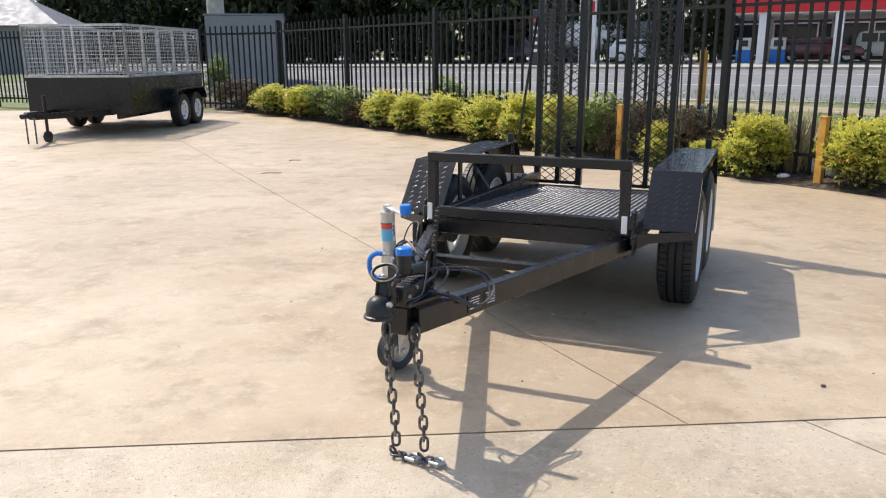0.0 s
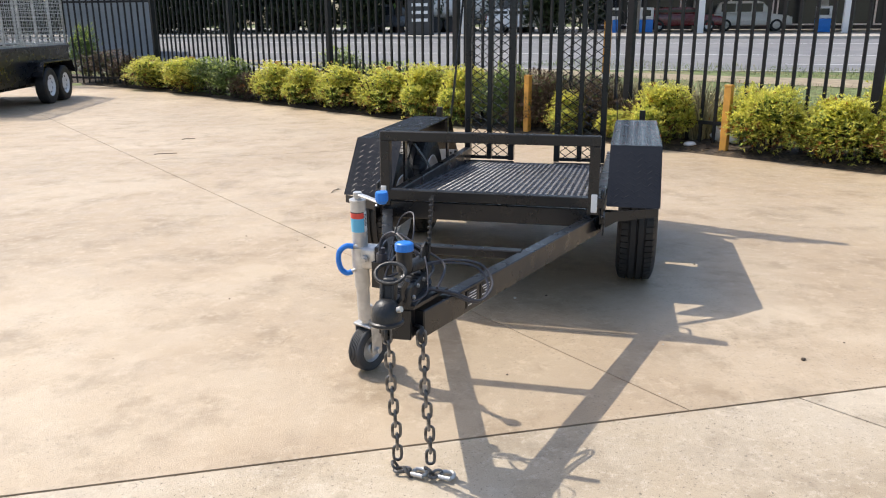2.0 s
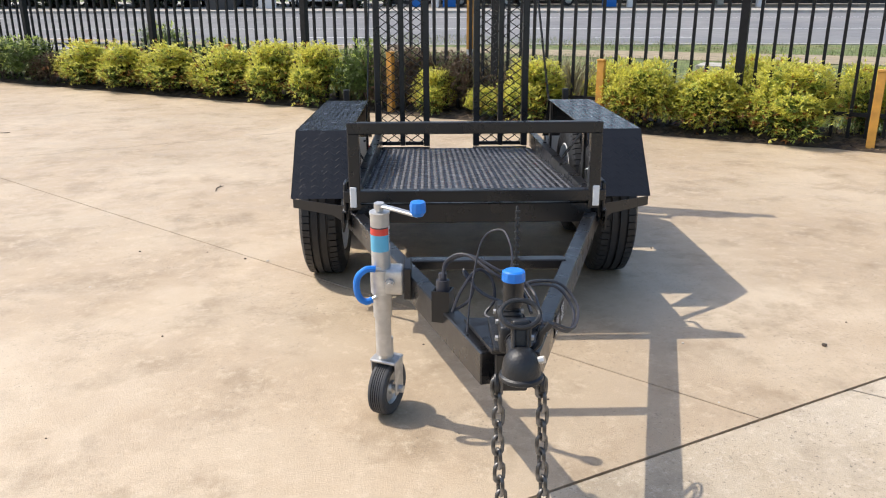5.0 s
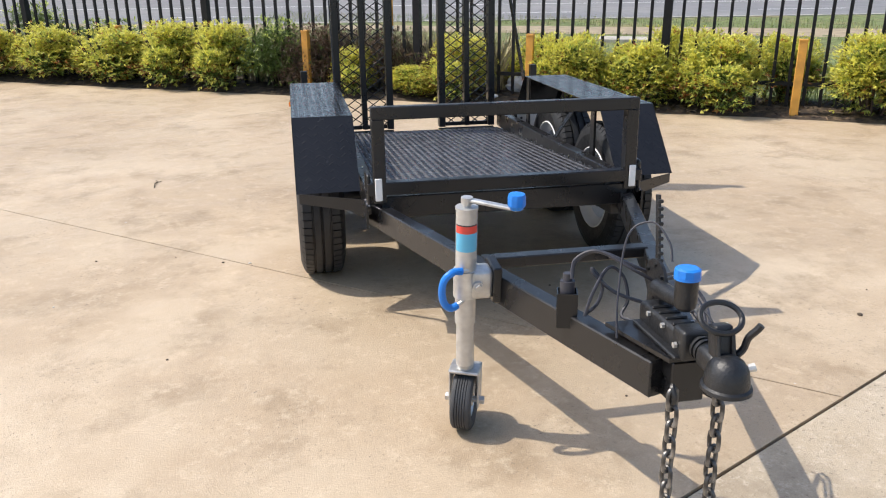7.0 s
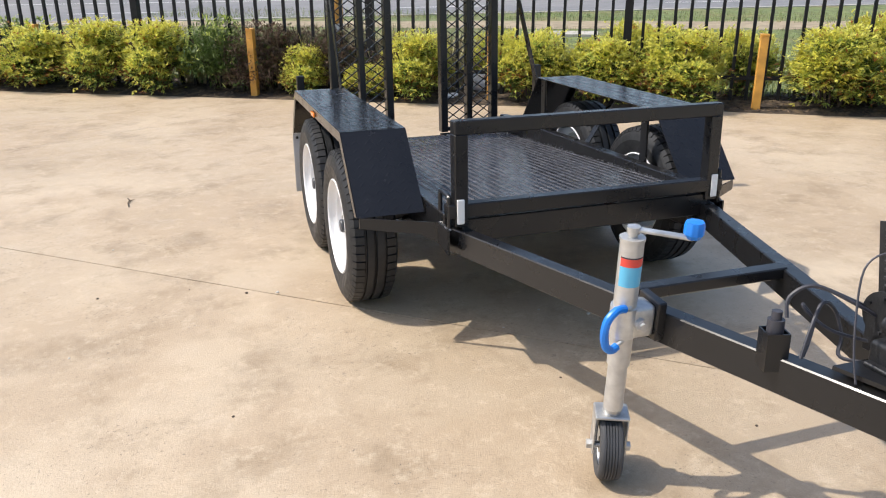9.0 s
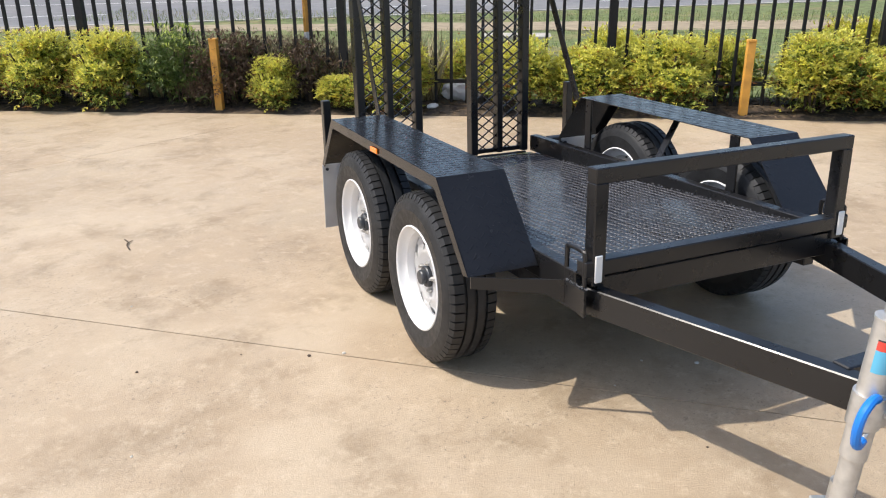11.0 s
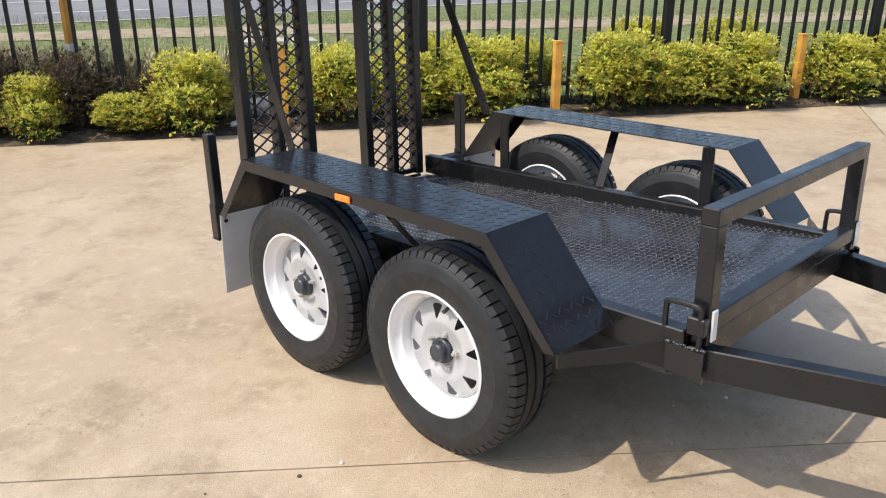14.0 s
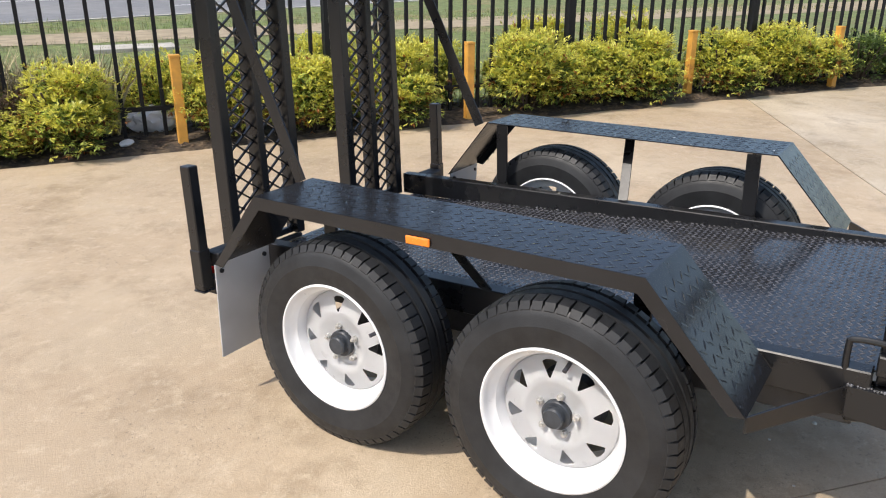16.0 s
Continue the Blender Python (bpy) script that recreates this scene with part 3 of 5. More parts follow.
    box(bm, px - 0.024, px + 0.024, 0.9865, 1.036, 0.352, 0.50, 0.003)
    part("post_socket", bm, "black_paint", trailer)
    bm = bmesh.new()
    box(bm, min(sx * 0.60, sx * 0.70), max(sx * 0.60, sx * 0.70), 0.96, 1.03, 0.425, 0.48, 0.006)
    part("latch_box", bm, "black_matt", trailer)
    bm = bmesh.new()
    box(bm, min(sx * 0.58, sx * 0.70), max(sx * 0.58, sx * 0.70), 1.037, 1.052, 0.35, 0.41, 0.006)
    part("tail_lamp", bm, "red_lens", trailer, "red tail lamp")


for sx in (-1, 1):
    fender(sx)

# wheels
R = 0.326


def rest(x, y, lift):
    """Height in the trailer's own frame that is lift above the yard."""
    m = pose(0.773, 4.744, 0, PITCH, ROLL, YAW)
    p = m @ Vector((x, y, 0.3))
    return 0.3 + floor(p.x, p.y) + lift - p.z


def slim_tyre(v):
    r = math.hypot(v.co.y, v.co.z)
    k = (0.19 + (r - 0.19) * 0.932) / r
    v.co.y, v.co.z = v.co.y * k, v.co.z * k


def wheel(sx, y):
    hub_z = rest(sx * 0.722, y, R - 0.004)
    w = part_empty("wheel", trailer, (sx * 0.722, y, hub_z))
    if sx > 0:
        w.matrix_basis = w.matrix_basis @ pose(0, 0, 0, 37, 0, 180)
    else:
        w.matrix_basis = w.matrix_basis @ pose(0, 0, 0, 11 if y < 0 else 64, 0, 0)
    # tyre: outer side at -x
    prof = [(0.190, -0.070), (0.200, -0.085), (0.225, -0.094), (0.255, -0.096), (0.262, -0.0975), (0.266, -0.096), (0.285, -0.092), (0.300, -0.085), (0.309, -0.076)]
    tread = [(0.311, -0.060), (0.313, -0.045), (0.3135, -0.040), (0.3155, -0.0385), (0.3155, -0.0335), (0.3245, -0.032), (0.325, -0.006), (0.3165, -0.0045), (0.3165, 0.0045)]
    full = [(r + 0.012 * smooth((r - 0.2) / 0.12), x * 1.05) for r, x in prof + tread]
    full = full + [(r, -x) for r, x in full[::-1]]
    bm = bmesh.new()
    lathe(bm, full, 72, closed=True)
    for v in bm.verts:
        slim_tyre(v)
    tyre = part("tyre", bm, "rubber", w, "black rubber tyre with grooved tread")
    # shoulder blocks of the tread
    bm = bmesh.new()
    for k in range(58):
        for side in (-1, 1):
            a = 2 * math.pi * (k + (0.5 if side > 0 else 0)) / 58
            m = Matrix.Rotation(a, 4, "X")
            c = [(side * 0.045, -0.0156, 0.3335), (side * 0.045, 0.0156, 0.3335), (side * 0.0765, 0.0148, 0.3275), (side * 0.0765, -0.0148, 0.3275), (side * 0.0875, 0.0136, 0.309), (side * 0.0875, -0.0136, 0.309)]
            lift = [Vector(p) + Vector((side * 0.0032 * (i > 1), 0, 0.0045 if i < 4 else 0.0028)) for i, p in enumerate(c)]
            v = [bm.verts.new(m @ q) for q in lift]
            u = [bm.verts.new(m @ (Vector(q) - Vector((0, 0, 0.018)))) for q in c]
            bm.faces.new(v[:4])
            bm.faces.new((v[3], v[2], v[4], v[5]))
            for i, j in ((0, 1), (1, 2), (2, 4), (4, 5), (5, 3), (3, 0)):
                bm.faces.new((v[i], v[j], u[j], u[i]))
    for v in bm.verts:
        slim_tyre(v)
    part("tyre_tread", bm, "rubber", tyre, smooth=False)["kind"] = "stuff"
    # rim: flange, well and spoked disc with eight openings
    bm = bmesh.new()
    lathe(bm, [(0.186, -0.070), (0.198, -0.082), (0.203, -0.088), (0.203, -0.093), (0.198, -0.0955), (0.1945, -0.093), (0.192, -0.088), (0.1905, -0.080), (0.184, -0.066), (0.174, -0.058), (0.168, -0.040), (0.160, -0.020), (0.158, 0.05), (0.174, 0.058), (0.184, 0.066), (0.1905, 0.080), (0.192, 0.088), (0.1945, 0.093), (0.198, 0.0955), (0.203, 0.093), (0.203, 0.088)], 64)
    rim = part("rim", bm, "rim_white", w, "white painted eight-spoke steel rim")
    bm = bmesh.new()

    def ring_pt(r, ang, x):
        return bm.verts.new((x, r * math.cos(ang), r * math.sin(ang)))

    n_ = 96
    radii = [(0.1665, -0.022), (0.163, -0.025), (0.160, -0.031), (0.154, -0.0345), (0.148, -0.036), (0.107, -0.048), (0.097, -0.050), (0.084, -0.048), (0.073, -0.041), (0.039, -0.040)]
    rings = [[ring_pt(r, 2 * math.pi * j / n_, x) for j in range(n_)] for r, x in radii]
    for i in range(len(rings) - 1):
        for j in range(n_):
            ph = j % 12
            if i == 4 and ph in (4, 5, 6, 7):
                continue
            bm.faces.new((rings[i][j], rings[i][(j + 1) % n_], rings[i + 1][(j + 1) % n_], rings[i + 1][j]))
    # narrow the openings towards the hub, and round their outer corners
    for j in range(n_):
        ph = j % 12
        mid = 2 * math.pi * (j - ph + 6) / n_
        if 4 <= ph <= 8:
            a = mid + (2 * math.pi * (ph - 6) / n_) * 0.30
            rr = 0.102 if ph == 6 else 0.103 if ph in (5, 7) else 0.107
            rings[5][j].co.y, rings[5][j].co.z = rr * math.cos(a), rr * math.sin(a)
            a = mid + (2 * math.pi * (ph - 6) / n_) * 1.12
            rr = 0.149 if ph in (5, 6, 7) else 0.144
            rings[4][j].co.y, rings[4][j].co.z = rr * math.cos(a), rr * math.sin(a)
    bmesh.ops.solidify(bm, geom=list(bm.faces), thickness=0.004)
    part("disc", bm, "rim_white", rim)
    bm = bmesh.new()
    lathe(bm, [(0.0, 0.004), (0.098, 0.004), (0.100, 0.012), (0.100, 0.06), (0.0, 0.06)], 36)
    part("brake_drum", bm, "cast", w)
    bm = bmesh.new()
    lathe(bm, [(0.041, -0.026), (0.041, -0.053), (0.038, -0.057), (0.0285, -0.057), (0.0285, -0.073), (0.025, -0.078), (0.0, -0.079)], 28)
    part("hub", bm, "hub_paint", w, "dark greased hub with dust cap")
    for k in range(5):
        a = 2 * math.pi * k / 5 + 0.3
        bm = bmesh.new()
        rod(bm, (-0.037, 0.055 * math.cos(a), 0.055 * math.sin(a)), (-0.053, 0.055 * math.cos(a), 0.055 * math.sin(a)), 0.0095, 6)
        rod(bm, (-0.053, 0.055 * math.cos(a), 0.055 * math.sin(a)), (-0.061, 0.055 * math.cos(a), 0.055 * math.sin(a)), 0.005, 8)
        part("wheel_nut", bm, "zinc", w)
    bm = bmesh.new()
    rod(bm, (-0.030, 0.0, 0.158), (-0.068, 0.0, 0.142), 0.006, 8)
    part("valve", bm, "ink", w)
    return w


def part_empty(name, parent, loc):
    o = new(name)
    o.empty_display_size = 0.05
    o.parent = parent
    o.matrix_basis = pose(*loc)
    return o


for sx in (-1, 1):
    for y in (-0.358, 0.358):
        wheel(sx, y)
for y in (-0.358, 0.358):
    bm = bmesh.new()
    rod(bm, (-0.62, y, 0.318), (0.62, y, 0.318), 0.024, 12)
    part("axle", bm, "black_matt", trailer)
    for sx in (-1, 1):
        bm = bmesh.new()
        for k in range(4):
            L = 0.30 - 0.05 * k
            sweep(bm, arc([(sx * 0.50, y - L, 0.352 - 0.008 * k), (sx * 0.50, y, 0.338 - 0.008 * k - 0.01), (sx * 0.50, y + L, 0.352 - 0.008 * k)], 5), 0.006, 4)
        box(bm, sx * 0.50 - 0.03, sx * 0.50 + 0.03, y - 0.05, y + 0.05, 0.285, 0.31, 0.003)
        part("leaf_spring", bm, "black_matt", trailer)

# loading ramps, folded upright
RZ0, RZ1, RY = 0.405, 2.28, 1.075


def ramp(x0, x1, outer):
    rp = part_empty("ramp", trailer, (0, RY, 0))
    for x in (x0 + 0.021, (x0 + x1) / 2, x1 - 0.021):
        bm = bmesh.new()
        box(bm, x - 0.021 if x != (x0 + x1) / 2 else x - 0.017, x + 0.021 if x != (x0 + x1) / 2 else x + 0.017, -0.032, 0.032, RZ0 if x != (x0 + x1) / 2 else RZ0 + 0.004, RZ1, 0.004)
        part("ramp_rail", bm, "black_paint", rp)
    for z in (RZ0 + 0.016, RZ1 - 0.016):
        bm = bmesh.new()
        for a, b in ((x0 + 0.043, (x0 + x1) / 2 - 0.018), ((x0 + x1) / 2 + 0.018, x1 - 0.043)):
            box(bm, a, b, -0.01, 0.01, z - 0.012, z + 0.012, 0.002)
        part("ramp_crossbar", bm, "black_paint", rp)
    # expanded mesh
    v, f = [], []
    for a, b in ((x0 + 0.042, (x0 + x1) / 2 - 0.017), ((x0 + x1) / 2 + 0.017, x1 - 0.042)):
        w, hh = (b - a) / 3, 0.030
        rows = int((RZ1 - RZ0 - 0.02) / hh)
        for i in range(rows):
            for c in range(3):
                up = (i + c) % 2 == 0
                z0 = RZ0 + 0.01 + i * hh
                p = Vector((a + c * w, 0, z0 if up else z0 + hh))
                q = Vector((a + (c + 1) * w, 0, z0 + hh if up else z0))
                d = (q - p).normalized()
                e = Vector((-d.z, 0, d.x)) * 0.0028
                g = Vector((0, 0.0045, 0))
                k = len(v)
                v += [p - e - g, p + e - g, p + e + g, p - e + g, q - e - g, q + e - g, q + e + g, q - e + g]
                f += [(k, k + 1, k + 5, k + 4), (k + 1, k + 2, k + 6, k + 5), (k + 2, k + 3, k + 7, k + 6), (k + 3, k, k + 4, k + 7)]
    joined("expanded_mesh", v, f, ["black_paint"], rp, "black expanded steel mesh", kind="stuff")
    bm = bmesh.new()
    rod(bm, (x0, 0.0, RZ0 - 0.02), (x1, 0.0, RZ0 - 0.02), 0.012, 10)
    part("hinge_pin", bm, "black_matt", rp)
    bm = bmesh.new()
    beam(bm, (outer + math.copysign(0.012, outer), -0.02, 1.66), (math.copysign(0.57, outer), 0.665 - RY, 0.742), 0.046, 0.006, 0.001, up=(1, 0, 0))
    part("ramp_stay", bm, "black_paint", rp, "flat black stay bar")
    return rp


ramp(-0.55, -0.180, -0.55)
ramp(0.118, 0.488, 0.488)

# jockey wheel
JX, JY = -0.352, -1.896
jockey = part_empty("jockey_wheel", trailer, (JX, JY, -0.014))
jockey.matrix_basis = pose(JX, JY, -0.014) @ Matrix.Translation((0, 0, 0.43)) @ Matrix.Rotation(radians(5.3), 4, "X") @ Matrix.Translation((0, 0, -0.43))
bm = bmesh.new()
rod(bm, (0, 0, 0.30), (0, 0, 0.655), 0.0305, 28)
rod(bm, (0, 0, 0.655), (0, 0, 0.662), 0.0325, 28)
rod(bm, (0, 0, 0.662), (0, 0, 0.680), 0.012, 16)
tube_ = part("outer_tube", bm, "zinc", jockey, "silver zinc jockey-wheel tube")
bm = bmesh.new()
rod(bm, (0, 0, 0.16), (0, 0, 0.30), 0.026, 24)
part("inner_tube", bm, "zinc", jockey)
for z0, z1, mat, lab in ((0.560, 0.590, "sticker_blue", "light blue label"), (0.590, 0.612, "sticker_red", "red label band"), (0.612, 0.616, "ink", "dark label edge")):
    bm = bmesh.new()
    a0, a1 = radians(190), radians(330)
    if mat == "sticker_blue":
        z0 = 0.535
    prev = None
    for k in range(15):
        a = a0 + (a1 - a0) * k / 14
        c, s = 0.0309 * math.cos(a), 0.0309 * math.sin(a)
        pair = (bm.verts.new((c, s, z0)), bm.verts.new((c, s, z1)))
        if prev:
            bm.faces.new((prev[0], pair[0], pair[1], prev[1]))
        prev = pair
    part("label", bm, mat, tube_, lab)
bm = bmesh.new()
prev = None
for k in range(7):
    a = radians(332) + radians(45) * k / 6
    pair = (bm.verts.new((0.0309 * math.cos(a), 0.0309 * math.sin(a), 0.535)), bm.verts.new((0.0309 * math.cos(a), 0.0309 * math.sin(a), 0.616)))
    if prev:
        bm.faces.new((prev[0], pair[0], pair[1], prev[1]))
    prev = pair
part("label", bm, "sticker_white", tube_, "white label panel with a bar code")
bm = bmesh.new()
for k in range(9):
    a = radians(345)
    c = Vector((0.0314 * math.cos(a), 0.0314 * math.sin(a), 0.560 + k * 0.0055))
    box(bm, -0.006, 0.006, -0.0004, 0.0004, -0.0009 - 0.0006 * (k % 3), 0.0012, 0, Matrix.Translation(c) @ Matrix.Rotation(a + math.pi / 2, 4, "Z"))
part("bar_code", bm, "ink", tube_)
# crank
bm = bmesh.new()
beam(bm, (-0.012, 0.006, 0.684), (0.125, -0.075, 0.672), 0.022, 0.010, 0.003)
rod(bm, (0, 0, 0.672), (0, 0, 0.690), 0.017, 16)
crank = part("crank", bm, "galv", jockey, "silver crank arm")
bm = bmesh.new()
for i in range(1):
    rings = []
    for r, z in ((0.016, 0.672), (0.019, 0.678), (0.0235, 0.684), (0.024, 0.706), (0.021, 0.716), (0.0, 0.718)):
        rings.append([bm.verts.new((0.122 + (r + (0.0012 if j % 4 < 2 else 0)) * math.cos(2 * math.pi * j / 40), -0.073 + (r + (0.0012 if j % 4 < 2 else 0)) * math.sin(2 * math.pi * j / 40), z)) for j in range(40)])
    for a, b in zip(rings[:-1], rings[1:]):
        for j in range(40):
            bm.faces.new((a[j], a[(j + 1) % 40], b[(j + 1) % 40], b[j]))
part("knob", bm, "blue", crank, "ribbed blue plastic knob")
# clamp and its blue handle
bm = bmesh.new()
box(bm, 0.0, 0.075, -0.034, 0.034, 0.385, 0.475, 0.012)
rod(bm, (0, 0, 0.388), (0, 0, 0.472), 0.0365, 24)
part("clamp", bm, "galv", jockey, "galvanised swivel clamp")
bm = bmesh.new()
box(bm, 0.072, 0.098, -0.045, 0.05, 0.375, 0.485, 0.006)
part("clamp_plate", bm, "black_paint", jockey)
bm = bmesh.new()
rod(bm, (0.028, -0.026, 0.430), (0.028, -0.046, 0.430), 0.016, 16)
rod(bm, (0.028, -0.046, 0.430), (0.028, -0.056, 0.430), 0.011, 6)
part("clamp_bolt", bm, "zinc", jockey)
bm = bmesh.new()
sweep(bm, arc([(-0.018, -0.030, 0.478), (-0.045, -0.036, 0.480), (-0.072, -0.042, 0.458), (-0.078, -0.043, 0.42), (-0.070, -0.042, 0.385), (-0.050, -0.036, 0.367), (-0.03, -0.03, 0.372)], 5), 0.011, 10)
part("clamp_handle", bm, "blue", jockey, "blue plastic clamp handle")
bm = bmesh.new()
sweep(bm, [(0.0, -0.028, 0.479), (-0.03, -0.033, 0.481)], 0.006, 8)
part("handle_shank", bm, "galv", jockey)
bm = bmesh.new()
sweep(bm, [(-0.035, -0.031, 0.371), (-0.010, -0.026, 0.385)], 0.006, 8)
part("handle_shank", bm, "galv", jockey)
# fork and small wheel
GZ = rest(JX, JY, 0)          # height of the ground here, in the trailer's own frame
FR = 0.082
fork = part_empty("caster", jockey, (0, 0, 0))
fork.matrix_basis = pose(0.006, 0.012, GZ + FR * 1.17 + 0.015, 0, 0, -23) @ Matrix.Scale(1.17, 4)
bm = bmesh.new()
box(bm, -0.040, 0.040, -0.03, 0.035, 0.088, 0.098, 0.003)
for sx in (-1, 1):
    box(bm, sx * 0.0375 - 0.0025, sx * 0.0375 + 0.0025, -0.022, 0.028, -0.015, 0.094, 0.002)
rod(bm, (0, 0, 0.095), (0, 0, 0.16), 0.022, 20)
rod(bm, (-0.048, 0, 0), (0.048, 0, 0), 0.008, 10)
rod(bm, (-0.052, 0, 0), (-0.040, 0, 0), 0.012, 6)
rod(bm, (0.040, 0, 0), (0.052, 0, 0), 0.012, 6)
part("fork", bm, "galv", fork)
bm = bmesh.new()
prof = [(0.050, -0.022), (0.060, -0.027), (0.074, -0.027), (0.080, -0.023)]
rib = []
for k in range(6):
    x = -0.019 + k * 0.0066
    rib += [(FR, x), (FR, x + 0.0042), (FR - 0.003, x + 0.0047), (FR - 0.003, x + 0.0061)]
lathe(bm, prof + rib[:-2] + [(r, -x) for r, x in prof[::-1]], 40, closed=True)
part("small_tyre", bm, "grey_rubber", fork, "solid grey ribbed tyre")
bm = bmesh.new()
lathe(bm, [(0.0, -0.020), (0.018, -0.022), (0.022, -0.014), (0.044, -0.012), (0.052, -0.022), (0.052, 0.022), (0.044, 0.012), (0.022, 0.014), (0.018, 0.022), (0.0, 0.020)], 32)
part("small_rim", bm, "galv", fork)

# coupling on the drawbar's apex
bm = bmesh.new()
tri = [(-0.105, -2.34), (0.105, -2.34), (0.048, -2.56), (-0.048, -2.56)]
lo = [bm.verts.new((x, y, 0.441)) for x, y in tri]
hi = [bm.verts.new((x, y, 0.451)) for x, y in tri]
bm.faces.new(hi)
bm.faces.new(lo[::-1])
for i in range(4):
    bm.faces.new((lo[i], hi[i], hi[(i + 1) % 4], lo[(i + 1) % 4]))
part("coupling_plate", bm, "black_paint", trailer, smooth=False)
bm = bmesh.new()
box(bm, -0.040, 0.040, -2.562, -2.50, 0.342, 0.4405, 0.004)
part("nose_block", bm, "black_paint", trailer)
coupling = part_empty("coupling", trailer, (0, 0, 0))
coupling.matrix_basis = pose(0.006, -2.465, 0.451) @ Matrix.Scale(0.89, 4)
bm = bmesh.new()
box(bm, -0.036, 0.036, -0.10, 0.13, 0.0, 0.062, 0.012)
part("housing", bm, "cast", coupling, "rough black cast coupling housing")
bm = bmesh.new()
box(bm, -0.043, 0.043, -0.135, -0.075, 0.0, 0.078, 0.010)
part("front_collar", bm, "cast", coupling)
bm = bmesh.new()
box(bm, -0.056, 0.056, -0.12, 0.12, 0.0, 0.011, 0.003)
part("base_flange", bm, "cast", coupling)
for x in (-0.045, 0.045):
    bm = bmesh.new()
    rod(bm, (x, -0.105, 0.035), (x * 1.18, -0.105, 0.035), 0.008, 6)
    part("collar_bolt", bm, "zinc", coupling)
bm = bmesh.new()
for k in range(5):
    rod(bm, (0, -0.135 - 0.009 * k, 0.040), (0, -0.142 - 0.009 * k, 0.040), 0.031 if k % 2 else 0.027, 22)
part("shaft_boot", bm, "cast", coupling)
bm = bmesh.new()
beam(bm, (0, -0.165, 0.040), (0, -0.245, 0.034), 0.062, 0.056, 0.016)
part("coupler_neck", bm, "cast", coupling)
bm = bmesh.new()
prof = [(0.0, 0.074), (0.018, 0.072), (0.034, 0.062), (0.045, 0.044), (0.049, 0.020), (0.050, 0.006), (0.056, 0.002), (0.057, -0.006), (0.052, -0.010), (0.044, -0.008), (0.042, 0.02), (0.0, 0.05)]
ringed = [[bm.verts.new((r * math.cos(2 * math.pi * j / 32), -0.262 + r * 1.06 * math.sin(2 * math.pi * j / 32), z)) for j in range(32)] for r, z in prof]
for p, q in zip(ringed[:-1], ringed[1:]):
    for j in range(32):
        bm.faces.new((p[j], p[(j + 1) % 32], q[(j + 1) % 32], q[j]))
part("ball_socket", bm, "cast", coupling, "black cast ball socket")
for y, z in ((-0.020, 0.050), (0.060, 0.050)):
    for x in (-0.0365, 0.0365):
        bm = bmesh.new()
        rod(bm, (x, y, z), (x * 1.22, y, z), 0.0075, 6)
        part("housing_bolt", bm, "zinc", coupling)
for k in range(4):
    bm = bmesh.new()
    box(bm, -0.030, 0.030, -0.055 + 0.038 * k, -0.047 + 0.038 * k, 0.060, 0.068, 0.003)
    part("housing_rib", bm, "cast", coupling)
bm = bmesh.new()
rod(bm, (0.042, -0.275, 0.045), (0.056, -0.280, 0.050), 0.010, 8)
part("socket_bolt", bm, "zinc", coupling)
bm = bmesh.new()
beam(bm, (0, -0.232, 0.040), (0, -0.214, 0.132), 0.046, 0.040, 0.009, up=(0, 1, 0))
for x in (-0.018, 0.018):
    beam(bm, (x, -0.256, 0.045), (x, -0.236, 0.126), 0.009, 0.012, 0.003, up=(0, 1, 0))
rh = part("release_handle", bm, "cast", coupling, "black release handle with an oval ring")
bm = bmesh.new()
sweep(bm, [(0.050 * math.cos(a), -0.214 + 0.030 * math.sin(a), 0.146 + 0.026 * math.sin(a)) for a in (2 * math.pi * k / 28 for k in range(28))], 0.0068, 8, closed=True)
part("ring", bm, "cast", rh)
bm = bmesh.new()
sweep(bm, arc([(0.024, -0.232, 0.05), (0.046, -0.240, 0.075), (0.052, -0.246, 0.105), (0.066, -0.256, 0.128), (0.072, -0.260, 0.140)], 5), 0.0085, 8)
part("safety_catch", bm, "cast", coupling)
# hand brake: notched lever, quadrant plate and hydraulic reservoir
bm = bmesh.new()
rod(bm, (0.024, 0.150, 0.105), (0.016, 0.150, 0.105), 0.060, 30)
box(bm, 0.0165, 0.0235, 0.11, 0.195, 0.0, 0.10, 0.002)
part("quadrant_plate", bm, "cast", coupling)
for k in range(5):
    a = 0.5 + k * 1.05
    bm = bmesh.new()
    rod(bm, (0.017, 0.150 + 0.045 * math.cos(a), 0.105 + 0.045 * math.sin(a)), (0.010, 0.150 + 0.045 * math.cos(a), 0.105 + 0.045 * math.sin(a)), 0.0055, 6)
    part("plate_bolt", bm, "cast", coupling)
bm = bmesh.new()
rod(bm, (0.010, 0.120, 0.095), (0.005, -0.03, 0.112), 0.026, 20, 0.020)
part("master_cylinder", bm, "cast", coupling)
bm = bmesh.new()
lever0, lever1 = Vector((0.030, 0.150, 0.03)), Vector((0.036, 0.205, 0.330))
beam(bm, lever0, lever1, 0.006, 0.022, 0.001, up=(0, 1, 0))
for k in range(9):
    c = lever0.lerp(lever1, 0.42 + 0.066 * k)
    box(bm, -0.008, 0.008, -0.017, -0.008, -0.005, 0.005, 0.002, Matrix.Translation(c))
part("brake_lever", bm, "cast", coupling, "notched black hand-brake lever")
bm = bmesh.new()
prof = [(0.0, 0.098), (0.018, 0.101), (0.026, 0.110), (0.028, 0.122), (0.029, 0.188), (0.0, 0.188)]
